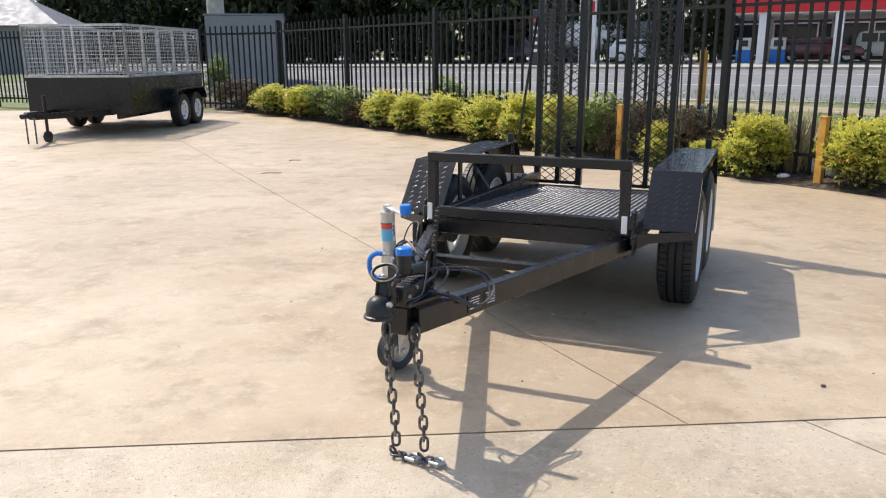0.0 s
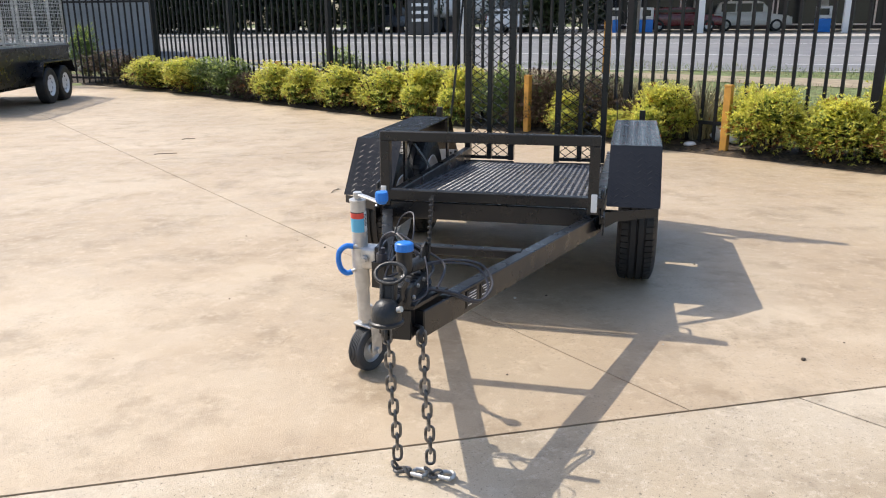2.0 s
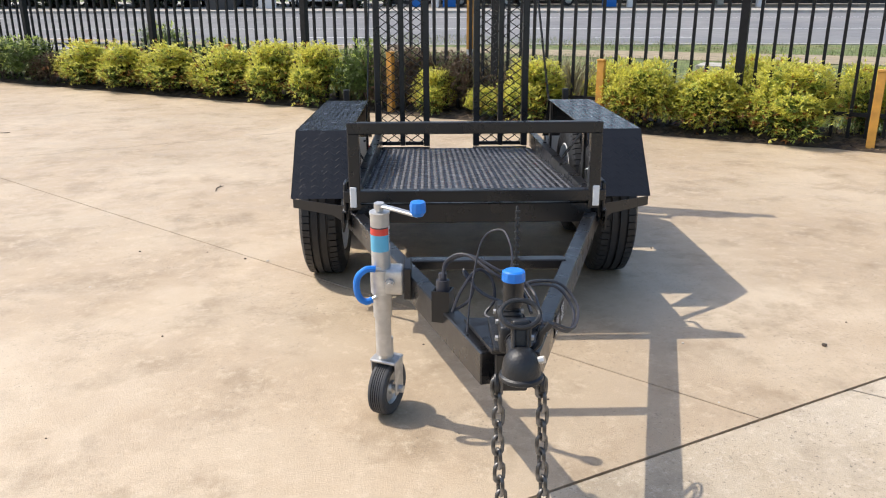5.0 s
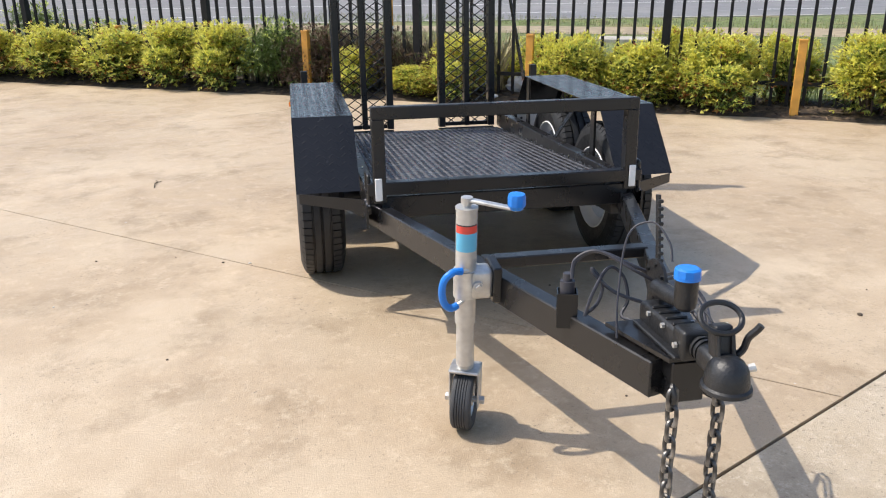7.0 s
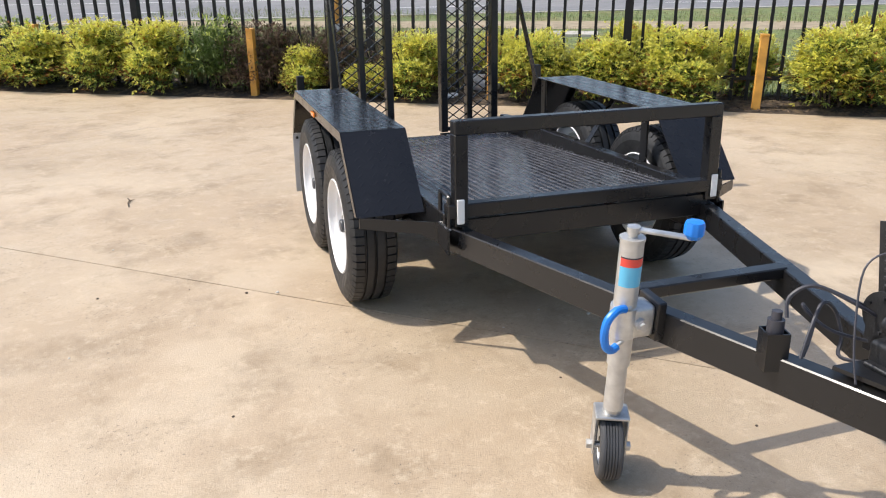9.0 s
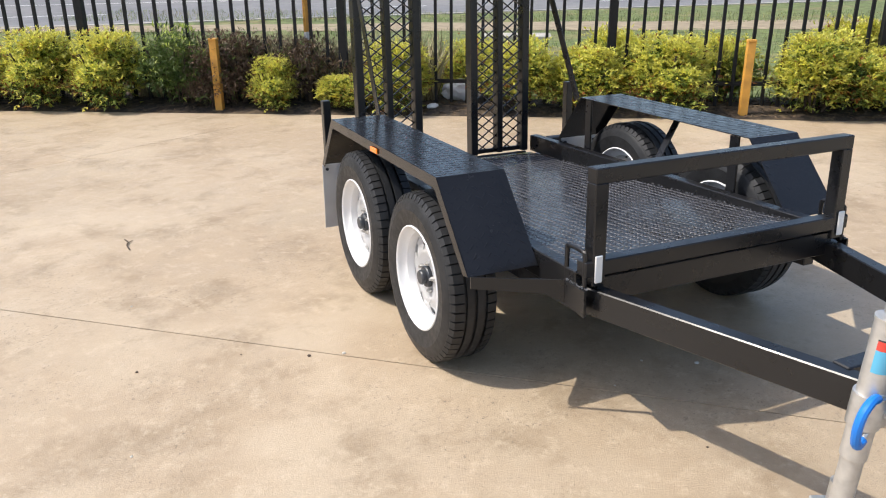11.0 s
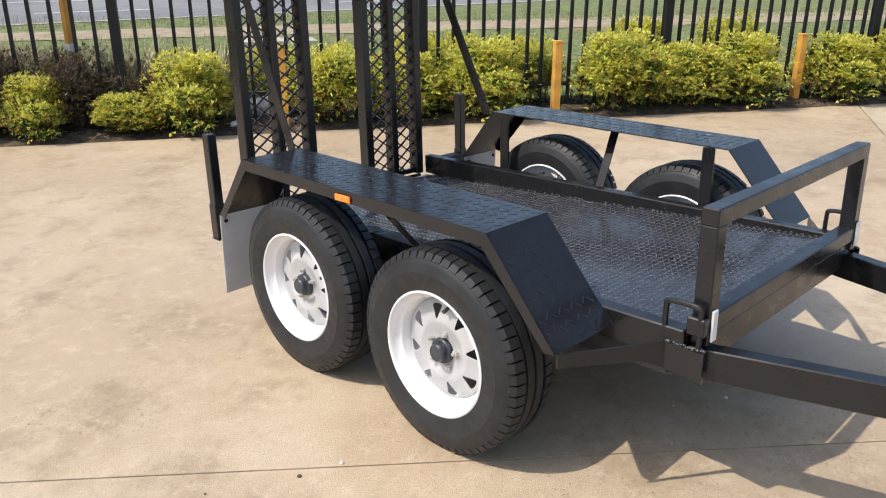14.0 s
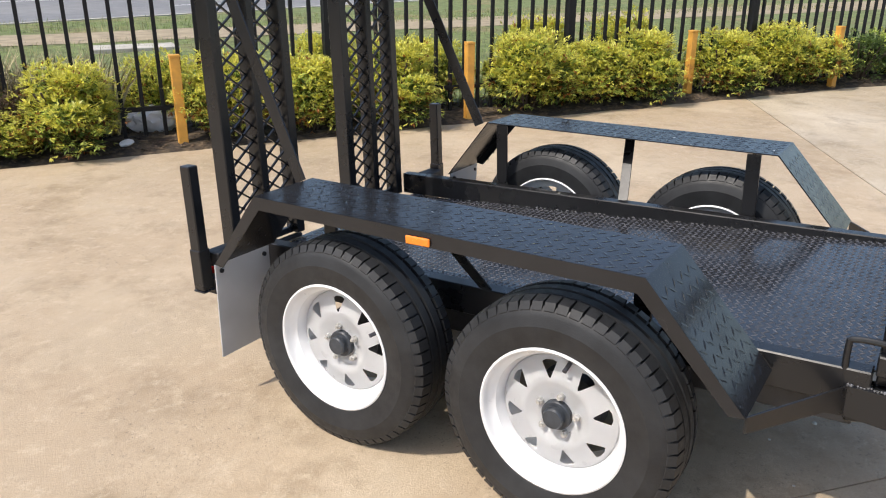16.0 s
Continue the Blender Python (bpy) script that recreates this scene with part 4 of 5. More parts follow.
ringed = [[bm.verts.new((0.0 + r * math.cos(2 * math.pi * j / 28), -0.050 + r * math.sin(2 * math.pi * j / 28), z)) for j in range(28)] for r, z in prof]
for p, q in zip(ringed[:-1], ringed[1:]):
    for j in range(28):
        bm.faces.new((p[j], p[(j + 1) % 28], q[(j + 1) % 28], q[j]))
rs = part("reservoir", bm, "cast", coupling, "black brake-fluid reservoir")
bm = bmesh.new()
rod(bm, (0.0, -0.050, 0.182), (0.0, -0.050, 0.190), 0.0325, 32)
rod(bm, (0.0, -0.050, 0.190), (0.0, -0.050, 0.207), 0.033, 10, 0.032)
rod(bm, (0.0, -0.050, 0.207), (0.0, -0.050, 0.211), 0.032, 10, 0.026)
part("cap", bm, "blue", rs, "blue plastic cap")

# plug holder and cables
bm = bmesh.new()
hx, hy = -0.160, -2.22
for a, b, c, d in ((-0.026, 0.026, -0.026, -0.023), (-0.026, 0.026, 0.023, 0.026), (-0.026, -0.023, -0.023, 0.023), (0.023, 0.026, -0.023, 0.023)):
    box(bm, a, b, c, d, 0.40, 0.492, 0, Matrix.Translation((hx, hy, 0)) @ Matrix.Rotation(radians(-17), 4, "Z"))
part("plug_holder", bm, "black_paint", trailer, smooth=False)
bm = bmesh.new()
rod(bm, (hx, hy, 0.46), (hx, hy, 0.520), 0.019, 16)
rod(bm, (hx, hy, 0.520), (hx, hy, 0.54), 0.012, 12)
plug = part("trailer_plug", bm, "ink", trailer, "black round trailer plug")
cables = [
    [(hx, hy, 0.57), (hx + 0.01, hy + 0.01, 0.615), (hx + 0.06, hy - 0.01, 0.640), (hx + 0.13, hy - 0.06, 0.605), (0.05, -2.30, 0.555), (0.06, -2.42, 0.54)],
    [(hx, hy, 0.57), (hx + 0.015, hy + 0.015, 0.61), (hx + 0.07, hy + 0.01, 0.632), (hx + 0.15, hy - 0.03, 0.60), (0.08, -2.26, 0.55), (0.09, -2.40, 0.51)],
    [(-0.13, -2.25, 0.486), (-0.09, -2.22, 0.50), (-0.075, -2.21, 0.545), (-0.10, -2.20, 0.585), (-0.095, -2.21, 0.57), (-0.05, -2.24, 0.53), (0.03, -2.28, 0.505), (0.05, -2.34, 0.50)],
    [(0.03, -2.33, 0.56), (0.08, -2.22, 0.545), (0.17, -2.15, 0.515), (0.215, -2.18, 0.455), (0.19, -2.26, 0.425), (0.12, -2.33, 0.47), (0.06, -2.38, 0.50)],
    [(0.03, -2.33, 0.565), (0.09, -2.20, 0.55), (0.18, -2.13, 0.52), (0.228, -2.17, 0.465), (0.20, -2.26, 0.432), (0.13, -2.33, 0.475), (0.06, -2.40, 0.505)],
    [(-0.10, -2.37, 0.47), (-0.09, -2.34, 0.56), (-0.06, -2.31, 0.70), (-0.01, -2.33, 0.735), (0.01, -2.38, 0.70), (0.01, -2.40, 0.66)],
    [(-0.135, -2.25, 0.480), (-0.11, -2.24, 0.54), (-0.065, -2.22, 0.592), (-0.025, -2.22, 0.565), (-0.018, -2.24, 0.51), (-0.045, -2.27, 0.478), (0.0, -2.33, 0.482), (0.04, -2.39, 0.50)],
    [(0.04, -2.36, 0.60), (0.07, -2.44, 0.56), (0.08, -2.50, 0.52), (0.05, -2.55, 0.51)],
]
cables = [[(x, y - 0.03, z - 0.035) for x, y, z in c] for c in cables]
for i, c in enumerate(cables):
    bm = bmesh.new()
    sweep(bm, arc(c, 6), 0.0026 if i in (5, 7) else 0.0046, 6)
    part("cable", bm, "ink", trailer, "thin black brake cable" if i in (5, 7) else "black electrical cable")


# safety chains: straight hanging links, then a few lying on the ground
def link_mesh():
    bm = bmesh.new()
    pts = []
    for k in range(16):
        a = 2 * math.pi * k / 16
        pts.append((0.0130 * math.cos(a), 0, 0.0125 * (1 if math.sin(a) > 0 else -1) * (abs(math.sin(a)) > 1e-6) + 0.0135 * math.sin(a)))
    sweep(bm, pts, 0.0052, 8, closed=True)
    return bm


first_link = None
for sx, x0, drift in ((-1, -0.036, 0.03), (1, 0.074, 0.03)):
    ch = part_empty("safety_chain", trailer, (x0, -2.555, -0.02))
    gz = rest(x0, -2.575, 0) + 0.02
    z, k, spots = 0.375, 0, []
    while z > gz + 0.03:
        spots.append(((0.002 * math.sin(k) + 0.05 * (0.375 - z), -0.01 + 0.07 * (0.375 - z), z), (0, 0, 90 * (k % 2) + 20)))
        z -= 0.0412
        k += 1
    px, py = 0.022, 0.01
    for i in range(3 if sx < 0 else 2):
        spots.append(((px, py - 0.01, gz + 0.010 + 0.004 * (i % 2)), (90 if i % 2 else 35, 0, -60 + 25 * sx + 14 * i)))
        px += 0.022
        py -= 0.012 - 0.004 * i
    for loc, rot in spots:
        if first_link is None:
            first_link = part("link", link_mesh(), "chain", ch)
            first_link.matrix_basis = pose(*loc, *rot)
        else:
            again(first_link, ch, pose(*loc, *rot))
    bm = bmesh.new()
    sweep(bm, arc([(0.03 * -sx, 0.03, 0.40), (0.0, -0.005, 0.405), (0.0, -0.02, 0.385), (0, -0.01, 0.365), (0.02 * -sx, 0.02, 0.37)], 5), 0.007, 8)
    part("chain_anchor", bm, "cast", ch)
    bm = bmesh.new()
    sweep(bm, arc([(px + 0.02, py - 0.02, gz + 0.012), (px + 0.035, py - 0.005, gz + 0.012), (px + 0.03, py + 0.02, gz + 0.012), (px, py + 0.022, gz + 0.012), (px - 0.008, py, gz + 0.012)], 5), 0.0065, 8)
    rod(bm, (px - 0.012, py - 0.012, gz + 0.012), (px + 0.03, py - 0.022, gz + 0.014), 0.007, 10)
    part("shackle", bm, "zinc", ch, "zinc bow shackle")

# ---- fence ----
POSTS = [-16.95, -13.87, -10.87, -8.0, -5.22, -2.52, 0.03, 2.56, 5.1, 7.7]
fence = empty("fence", pose(0, 0, 0), "black steel picket fence with square posts behind the shrubs", "fence")
FROT = math.degrees(math.atan2(FD.y, FD.x))


def upright(name, half, z0, z1, mat, label=""):
    bm = bmesh.new()
    box(bm, -half, half, -half, half, z0, z1, 0)
    return part(name, bm, mat, fence, label, smooth=False)


fence_post, fence_picket = None, None
for s in POSTS:
    m = Matrix.Translation(along(s, FENCE, 0)) @ pose(0, 0, 0, 0, 0, FROT)
    if fence_post is None:
        fence_post = upright("post", 0.04, -0.05, 2.12, "fence")
        fence_post.matrix_basis = m
    else:
        again(fence_post, fence, m)
for a, b in zip(POSTS[:-1], POSTS[1:]):
    for z in (0.275, 1.87):
        bm = bmesh.new()
        p, q = along(a + 0.042, FENCE, z), along(b - 0.042, FENCE, z)
        beam(bm, p, q, 0.036, 0.036, 0)
        part("rail", bm, "fence", fence, smooth=False)
    k = 17
    for i in range(1, k):
        m = Matrix.Translation(along(a + (b - a) * i / k, FENCE + 0.0, 0)) @ pose(0, 0, 0, 0, 0, FROT)
        if fence_picket is None:
            fence_picket = upright("picket", 0.0145, 0.05, 2.05, "fence")
            fence_picket.matrix_basis = m
        else:
            again(fence_picket, fence, m)
# sliding gate and fence turning away beyond the last post
G0 = along(-17.03, FENCE + 0.1)
GD = Vector((-0.93, 0.37, 0))
gate = empty("gate", pose(0, 0, 0), "black steel picket gate, closed", "gate")
GROT = math.degrees(math.atan2(GD.y, GD.x))
gate_picket = None
for i in range(60):
    m = Matrix.Translation(G0 + GD * (0.10 + 0.16 * i)) @ pose(0, 0, 0, 0, 0, GROT)
    if gate_picket is None:
        bm = bmesh.new()
        box(bm, -0.0145, 0.0145, -0.0145, 0.0145, 0.08, 2.02)
        gate_picket = part("picket", bm, "fence", gate, smooth=False)
        gate_picket.matrix_basis = m
    else:
        again(gate_picket, gate, m)
for z in (0.2, 1.84):
    bm = bmesh.new()
    beam(bm, G0 + Vector((0, 0, z)), G0 + GD * 9.7 + Vector((0, 0, z)), 0.04, 0.045, 0)
    part("rail", bm, "fence", gate, smooth=False)
for i in range(3):
    bm = bmesh.new()
    m = Matrix.Translation(G0 + GD * (0.02 + 4.85 * i) + Vector((0, 0, 0))) @ pose(0, 0, 0, 0, 0, GROT)
    box(bm, -0.04, 0.04, -0.04, 0.04, -0.05, 2.1, 0, m)
    part("post", bm, "fence", gate, smooth=False)

# ---- bollards ----
bollard = None
for x, y in ((3.76, 7.98), (2.08, 9.96), (0.48, 12.29), (-1.35, 14.56), (-3.24, 16.9), (5.38, 5.95), (7.31, 3.84), (8.4, 2.1)):
    m = Matrix.Translation((x, y, 0)) @ pose(0, 0, 0, 0, 0, FROT)
    if bollard is None:
        bollard = empty("bollard", m, "square yellow-painted bollard at the bed's edge", "bollard", "bollards along the yard edge")
        bm = bmesh.new()
        box(bm, -0.037, 0.037, -0.037, 0.037, -0.05, 0.70, 0.004)
        part("post", bm, "bollard", bollard)
        bm = bmesh.new()
        box(bm, -0.040, 0.040, -0.040, 0.040, 0.70, 0.722, 0.006)
        part("cap", bm, "bollard", bollard)
    else:
        copy_thing(bollard, m)
marker = empty("marker_post", Matrix.Translation((2.96, 9.58, 0.05)) @ pose(0, 0, 0, 0, 0, 10), "yellow marker post with a white lower half in the verge", "marker post")
bm = bmesh.new()
box(bm, -0.045, 0.045, -0.02, 0.02, 0.70, 1.33, 0.004)
part("upper_half", bm, "bollard", marker)
bm = bmesh.new()
box(bm, -0.045, 0.045, -0.02, 0.02, -0.1, 0.699, 0.004)
part("lower_half", bm, "post_white", marker)


# ---- shrubs ----
rng = random.Random(7)


def leaf(v, f, p, d, up, length, width):
    """A pointed leaf, folded along its midrib."""
    e = d.cross(up)
    if e.length < 1e-3:
        e = d.orthogonal()
    e = e.normalized() * width
    n = e.cross(d).normalized()
    k = len(v)
    v += [p, p + d * length * 0.45 + e + n * width * 0.35, p + d * length, p + d * length * 0.45 - e + n * width * 0.35]
    f += [(k, k + 1, k + 2), (k, k + 2, k + 3)]


def shrub_mesh(name, count, size, slim, kind, seed):
    """Leaves round a lumpy form that is 1 wide, 1 deep and 1 high at most."""
    r = random.Random(seed)
    lobes = [(Vector((0, 0, 0.42)), 0.38)]
    for i in range(26):
        a = r.uniform(0, 2 * math.pi)
        rad = r.uniform(0.10, 0.22)
        lean, tall_ = r.uniform(0.12, 0.44), r.uniform(0.2, 0.84)
        lean *= 1.0 - 0.55 * max(0.0, tall_ - 0.5) / 0.36
        lobes.append((Vector((math.cos(a) * lean, math.sin(a) * lean, tall_)), rad))
    v, f, mi = [], [], []
    n = 0
    while n < count:
        c, rad = r.choice(lobes) if r.random() > 0.16 else lobes[0]
        d = Vector((r.gauss(0, 1), r.gauss(0, 1), r.gauss(0, 1))).normalized()
        depth = r.random() ** 0.45
        p = c + d * rad * (0.45 + 0.62 * depth + (r.uniform(0, 0.55) if r.random() < 0.16 else 0))
        if p.z < 0.03 or (p.z < 0.24 and r.random() < 0.6) or p.z > 1.06:
            continue
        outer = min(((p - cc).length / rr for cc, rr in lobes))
        # a sprig of three to five leaves
        g = (d + Vector((r.uniform(-0.6, 0.6), r.uniform(-0.6, 0.6), r.uniform(-0.1, 0.9)))).normalized()
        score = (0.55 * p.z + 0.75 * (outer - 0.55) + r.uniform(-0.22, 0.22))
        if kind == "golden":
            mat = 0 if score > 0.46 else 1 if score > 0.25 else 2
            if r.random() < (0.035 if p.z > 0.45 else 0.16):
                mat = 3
        elif kind == "dark":
            mat = 2
        elif kind == "green":
            mat = 1 if score > 0.75 else 2
        else:
            mat = 3 if r.random() < 0.88 else 2
        for j in range(r.choice((3, 4, 5))):
            q = (g + Vector((r.uniform(-0.9, 0.9), r.uniform(-0.9, 0.9), r.uniform(-0.7, 0.5)))).normalized()
            s_ = size * r.uniform(0.7, 1.25)
            leaf(v, f, p + g * size * 0.25 * j * 0.4, q, Vector((r.uniform(-0.3, 0.3), r.uniform(-0.3, 0.3), 1)), s_, s_ * slim)
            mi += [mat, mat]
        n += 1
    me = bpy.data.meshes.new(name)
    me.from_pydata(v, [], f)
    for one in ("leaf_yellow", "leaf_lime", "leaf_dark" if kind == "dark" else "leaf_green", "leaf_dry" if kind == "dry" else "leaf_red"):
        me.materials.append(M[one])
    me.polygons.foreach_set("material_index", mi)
    me.update()
    return me


def stems_mesh(seed, count=14):
    r = random.Random(seed)
    bm = bmesh.new()
    for i in range(count):
        a, b = r.uniform(0, 6.28), r.uniform(0.1, 0.36)
        sweep(bm, [(0.06 * math.cos(a), 0.06 * math.sin(a), -0.05), (0.5 * b * math.cos(a), 0.5 * b * math.sin(a), 0.3), (b * math.cos(a), b * math.sin(a), r.uniform(0.55, 0.8))], 0.011, 4)
    me = bpy.data.meshes.new("stem")
    bm.to_mesh(me)
    bm.free()
    me.materials.append(M["bark"])
    return me


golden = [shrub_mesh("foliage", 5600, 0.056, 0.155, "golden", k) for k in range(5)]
green = [shrub_mesh("foliage", 1900, 0.07, 0.10, "green", 20 + k) for k in range(2)]
dark = [shrub_mesh("foliage", 1500, 0.09, 0.22, "dark", 40 + k) for k in range(2)]
dry = [shrub_mesh("foliage", 2600, 0.06, 0.10, "dry", 30 + k) for k in range(2)]
stems = [stems_mesh(k) for k in range(3)]
LABELS = {"golden": "rounded golden-leaved shrub with greener lower leaves", "green": "dark green fine-leaved low shrub", "dark": "dark green bush under the far trees", "dry": "half-dead brown twiggy shrub"}


def shrub(kind, place, wide, deep, high):
    base = Vector((place.x, place.y, place.z))
    ob = empty("shrub", Matrix.Translation(base) @ pose(0, 0, 0, 0, 0, FROT + rng.choice((0, 180)) + rng.uniform(-14, 14)) @ Matrix.Diagonal((wide, deep, high, 1)), LABELS[kind], "shrub", "shrubs along the fence")
    a = new("foliage", rng.choice({"golden": golden, "green": green, "dry": dry, "dark": dark}[kind]))
    b = new("stem", rng.choice(stems))
    a.parent = b.parent = ob
    a["kind"] = b["kind"] = "stuff"
    return ob


ROW = (
    ("dry", -19.2, 8.1, 2.0, 1.1, 0.72), ("dry", -18.0, 8.0, 1.5, 0.9, 0.66), ("golden", -16.7, 7.98, 1.7, 0.9, 0.70), ("golden", -15.3, 7.98, 1.35, 0.9, 0.68), ("green", -15.0, 8.05, 1.3, 0.9, 0.66), ("green", -14.2, 7.98, 1.5, 0.9, 0.72), ("green", -13.5, 8.0, 1.3, 0.9, 0.70),
    ("dry", -12.95, 7.86, 0.9, 0.6, 0.50), ("golden", -12.25, 7.97, 1.2, 0.8, 0.67), ("golden", -11.37, 7.97, 1.2, 0.8, 0.67), ("golden", -10.42, 7.97, 1.25, 0.8, 0.67),
    ("golden", -9.33, 7.97, 1.25, 0.85, 0.68), ("golden", -8.42, 7.98, 0.95, 0.8, 0.72), ("golden", -7.68, 7.98, 0.9, 0.8, 0.73), ("green", -6.98, 8.1, 0.95, 0.8, 0.80),
    ("dry", -6.6, 7.98, 0.7, 0.6, 0.58), ("golden", -5.9, 7.95, 0.58, 0.55, 0.49), ("golden", -5.2, 7.98, 0.6, 0.5, 0.32), ("golden", -4.66, 8.0, 0.85, 0.75, 0.63),
    ("golden", -3.45, 8.03, 0.80, 0.75, 0.68), ("golden", -2.78, 8.0, 0.85, 0.75, 0.61), ("golden", -1.98, 8.02, 1.0, 0.8, 0.69), ("golden", -0.58, 8.02, 1.05, 0.85, 0.72),
    ("golden", 0.2, 8.05, 0.95, 0.75, 0.60), ("golden", 0.88, 8.05, 0.95, 0.8, 0.69), ("golden", 2.05, 8.08, 1.0, 0.8, 0.65), ("golden", 2.88, 8.1, 1.05, 0.8, 0.70),
    ("golden", 3.5, 8.1, 0.9, 0.8, 0.64), ("green", 4.4, 8.1, 1.2, 0.9, 0.58), ("golden", 5.4, 8.1, 1.2, 0.9, 0.62),
    ("dry", -6.35, 8.12, 1.0, 0.7, 0.72), ("dry", -5.6, 8.2, 0.9, 0.6, 0.66), ("dry", -4.95, 8.2, 0.7, 0.5, 0.50), ("green", -11.4, 8.85, 1.8, 0.9, 0.95),
    ("dry", -6.2, 8.5, 1.1, 0.9, 0.62), ("dry", -5.3, 8.55, 1.0, 0.8, 0.5), ("golden", -3.95, 8.62, 0.7, 0.6, 0.62), ("golden", -2.4, 8.6, 0.9, 0.6, 0.72), ("golden", -1.35, 8.6, 0.8, 0.6, 0.66),
    ("golden", -0.1, 8.6, 0.9, 0.6, 0.80), ("golden", 1.0, 8.62, 0.9, 0.6, 0.84), ("green", -10.0, 8.75, 1.6, 0.8, 0.75), ("green", -8.6, 8.8, 1.2, 0.7, 0.6),
)
for kind, s_, n_, w_, d_, h_ in ROW:
    z_ = bed_height(s_, n_) if n_ < 8.7 else level(*along(s_, n_).xy)
    shrub(kind, along(s_, n_, z_ - 0.01), w_, d_, h_)
tall = shrub("green", along(-20.9, 8.3, 0.0), 0.8, 0.8, 1.35)
tall["label"] = "tall narrow green shrub beside the gate"

# ---- grass, weeds, mulch chips ----
gr = random.Random(3)


def blades(name, count, place, tall_, mat, label):
    v, f = [], []
    for i in range(count):
        p = place()
        a = gr.uniform(0, 6.28)
        h = tall_ * gr.uniform(0.5, 1.3)
        w = 0.004 + 0.03 * h
        lean = Vector((gr.uniform(-0.5, 0.5), gr.uniform(-0.5, 0.5), 0)) * h
        e = Vector((math.cos(a), math.sin(a), 0)) * w * 0.5
        k = len(v)
        v += [p - e, p + e, p + lean * 0.4 + e * 0.7 + Vector((0, 0, h * 0.6)), p + lean * 0.4 - e * 0.7 + Vector((0, 0, h * 0.6)), p + lean + Vector((0, 0, h))]
        f += [(k, k + 1, k + 2, k + 3), (k + 3, k + 2, k + 4)]
    ob = joined(name, v, f, [mat], label=label, kind="stuff")
    ob["category"] = "grass"
    return ob


def on_verge(s0, s1, n0, n1):
    def pick():
        p = along(gr.uniform(s0, s1), n0 + (n1 - n0) * gr.random() ** 1.6)
        p.z = level(p.x, p.y) - 0.005
        return p
    return pick


blades("verge_grass", 26000, on_verge(-14, 9, 8.75, 15.4), 0.075, "blade", "short green verge grass with dry tufts")
blades("verge_grass_far", 9000, on_verge(-14, 16, 17.2, 20.5), 0.10, "blade", "short green grass beside the road")
blades("weeds", 4200, on_verge(-7.6, -4.3, 8.3, 9.5), 0.55, "dry_blade", "tall dry weeds behind the fence")
blades("weed_tufts", 1500, on_verge(-13, 6, 8.4, 9.1), 0.24, "blade", "green weed tufts along the fence")


def chips():
    v, f = [], []
    for i in range(5200):
        s_, n_ = gr.uniform(-11, 6), gr.uniform(7.80, 8.75)
        p = along(s_, n_, bed_height(s_, n_) + 0.004)
        a, L, B = gr.uniform(0, 6.28), gr.uniform(0.01, 0.035), gr.uniform(0.004, 0.010)
        d = Vector((math.cos(a), math.sin(a), gr.uniform(-0.35, 0.35))) * L
        e = Vector((-math.sin(a), math.cos(a), gr.uniform(-0.3, 0.3))) * B
        up = Vector((0, 0, 0.006))
        k = len(v)
        v += [p - d - e, p + d - e, p + d + e, p - d + e, p + up]
        f += [(k, k + 1, k + 4), (k + 1, k + 2, k + 4), (k + 2, k + 3, k + 4), (k + 3, k, k + 4)]
    ob = joined("mulch_chips", v, f, ["chip"], label="loose brown bark chips on the bed", kind="stuff")
    ob["category"] = "mulch"


chips()

# plastic bag caught at the fence's foot
bm = bmesh.new()
bmesh.ops.create_icosphere(bm, subdivisions=4, radius=1)
for v in bm.verts:
    k = 1 + 0.25 * noise.noise(v.co * 2.1) + 0.10 * noise.noise(v.co * 6)
    v.co = Vector((v.co.x * 0.22 * k, v.co.y * 0.12 * k, max(v.co.z, -0.75) * 0.12 * k))
bag = finish(bm, "plastic_bag", "plastic_bag", smooth=True)
bag.matrix_world = Matrix.Translation(along(-4.0, 8.42, 0.14)) @ pose(0, 0, 0, 0, 0, FROT)
tagged(bag, "crumpled white plastic bag at the fence's foot", "bag")
bm = bmesh.new()
bmesh.ops.create_icosphere(bm, subdivisions=2, radius=1)
for v in bm.verts:
    k = 1 + 0.3 * noise.noise(v.co * 3)
    v.co = Vector((v.co.x * 0.07 * k, v.co.y * 0.045 * k, max(v.co.z, -0.5) * 0.03 * k))
scrap = finish(bm, "paper_scrap", "plastic_bag", smooth=True)
scrap.matrix_world = Matrix.Translation(along(-4.28, 8.0, bed_height(-4.28, 8.0) + 0.015))
tagged(scrap, "small scrap of white paper lying on the mulch", "litter")
bm = bmesh.new()
box(bm, -0.6, 0.6, -0.35, 0.35, -0.05, 0.05, 0.01)
cover = finish(bm, "service_cover", "kerb")
cover.matrix_world = Matrix.Translation((8.95, 11.75, level(8.95, 11.75) - 0.01)) @ pose(0, 0, 0, 0, 0, -50)
tagged(cover, "flat grey concrete service cover in the grass", "service cover")


# twigs and pebbles on the concrete
def twig(x, y, turn, length):
    bm = bmesh.new()
    sweep(bm, arc([(-length / 2, 0, 0.004), (-length * 0.1, 0.012, 0.008), (length * 0.2, 0.004, 0.006), (length / 2, 0.02, 0.004)], 4), 0.0035, 5)
    sweep(bm, [(length * 0.1, 0.006, 0.007), (length * 0.3, -0.02, 0.006)], 0.002, 4)
    ob = finish(bm, "twig", "bark", smooth=True)
    ob.matrix_world = pose(x, y, floor(x, y), 0, 0, turn)
    tagged(ob, "small dry brown twig lying on the concrete", "twig", "litter on the concrete")


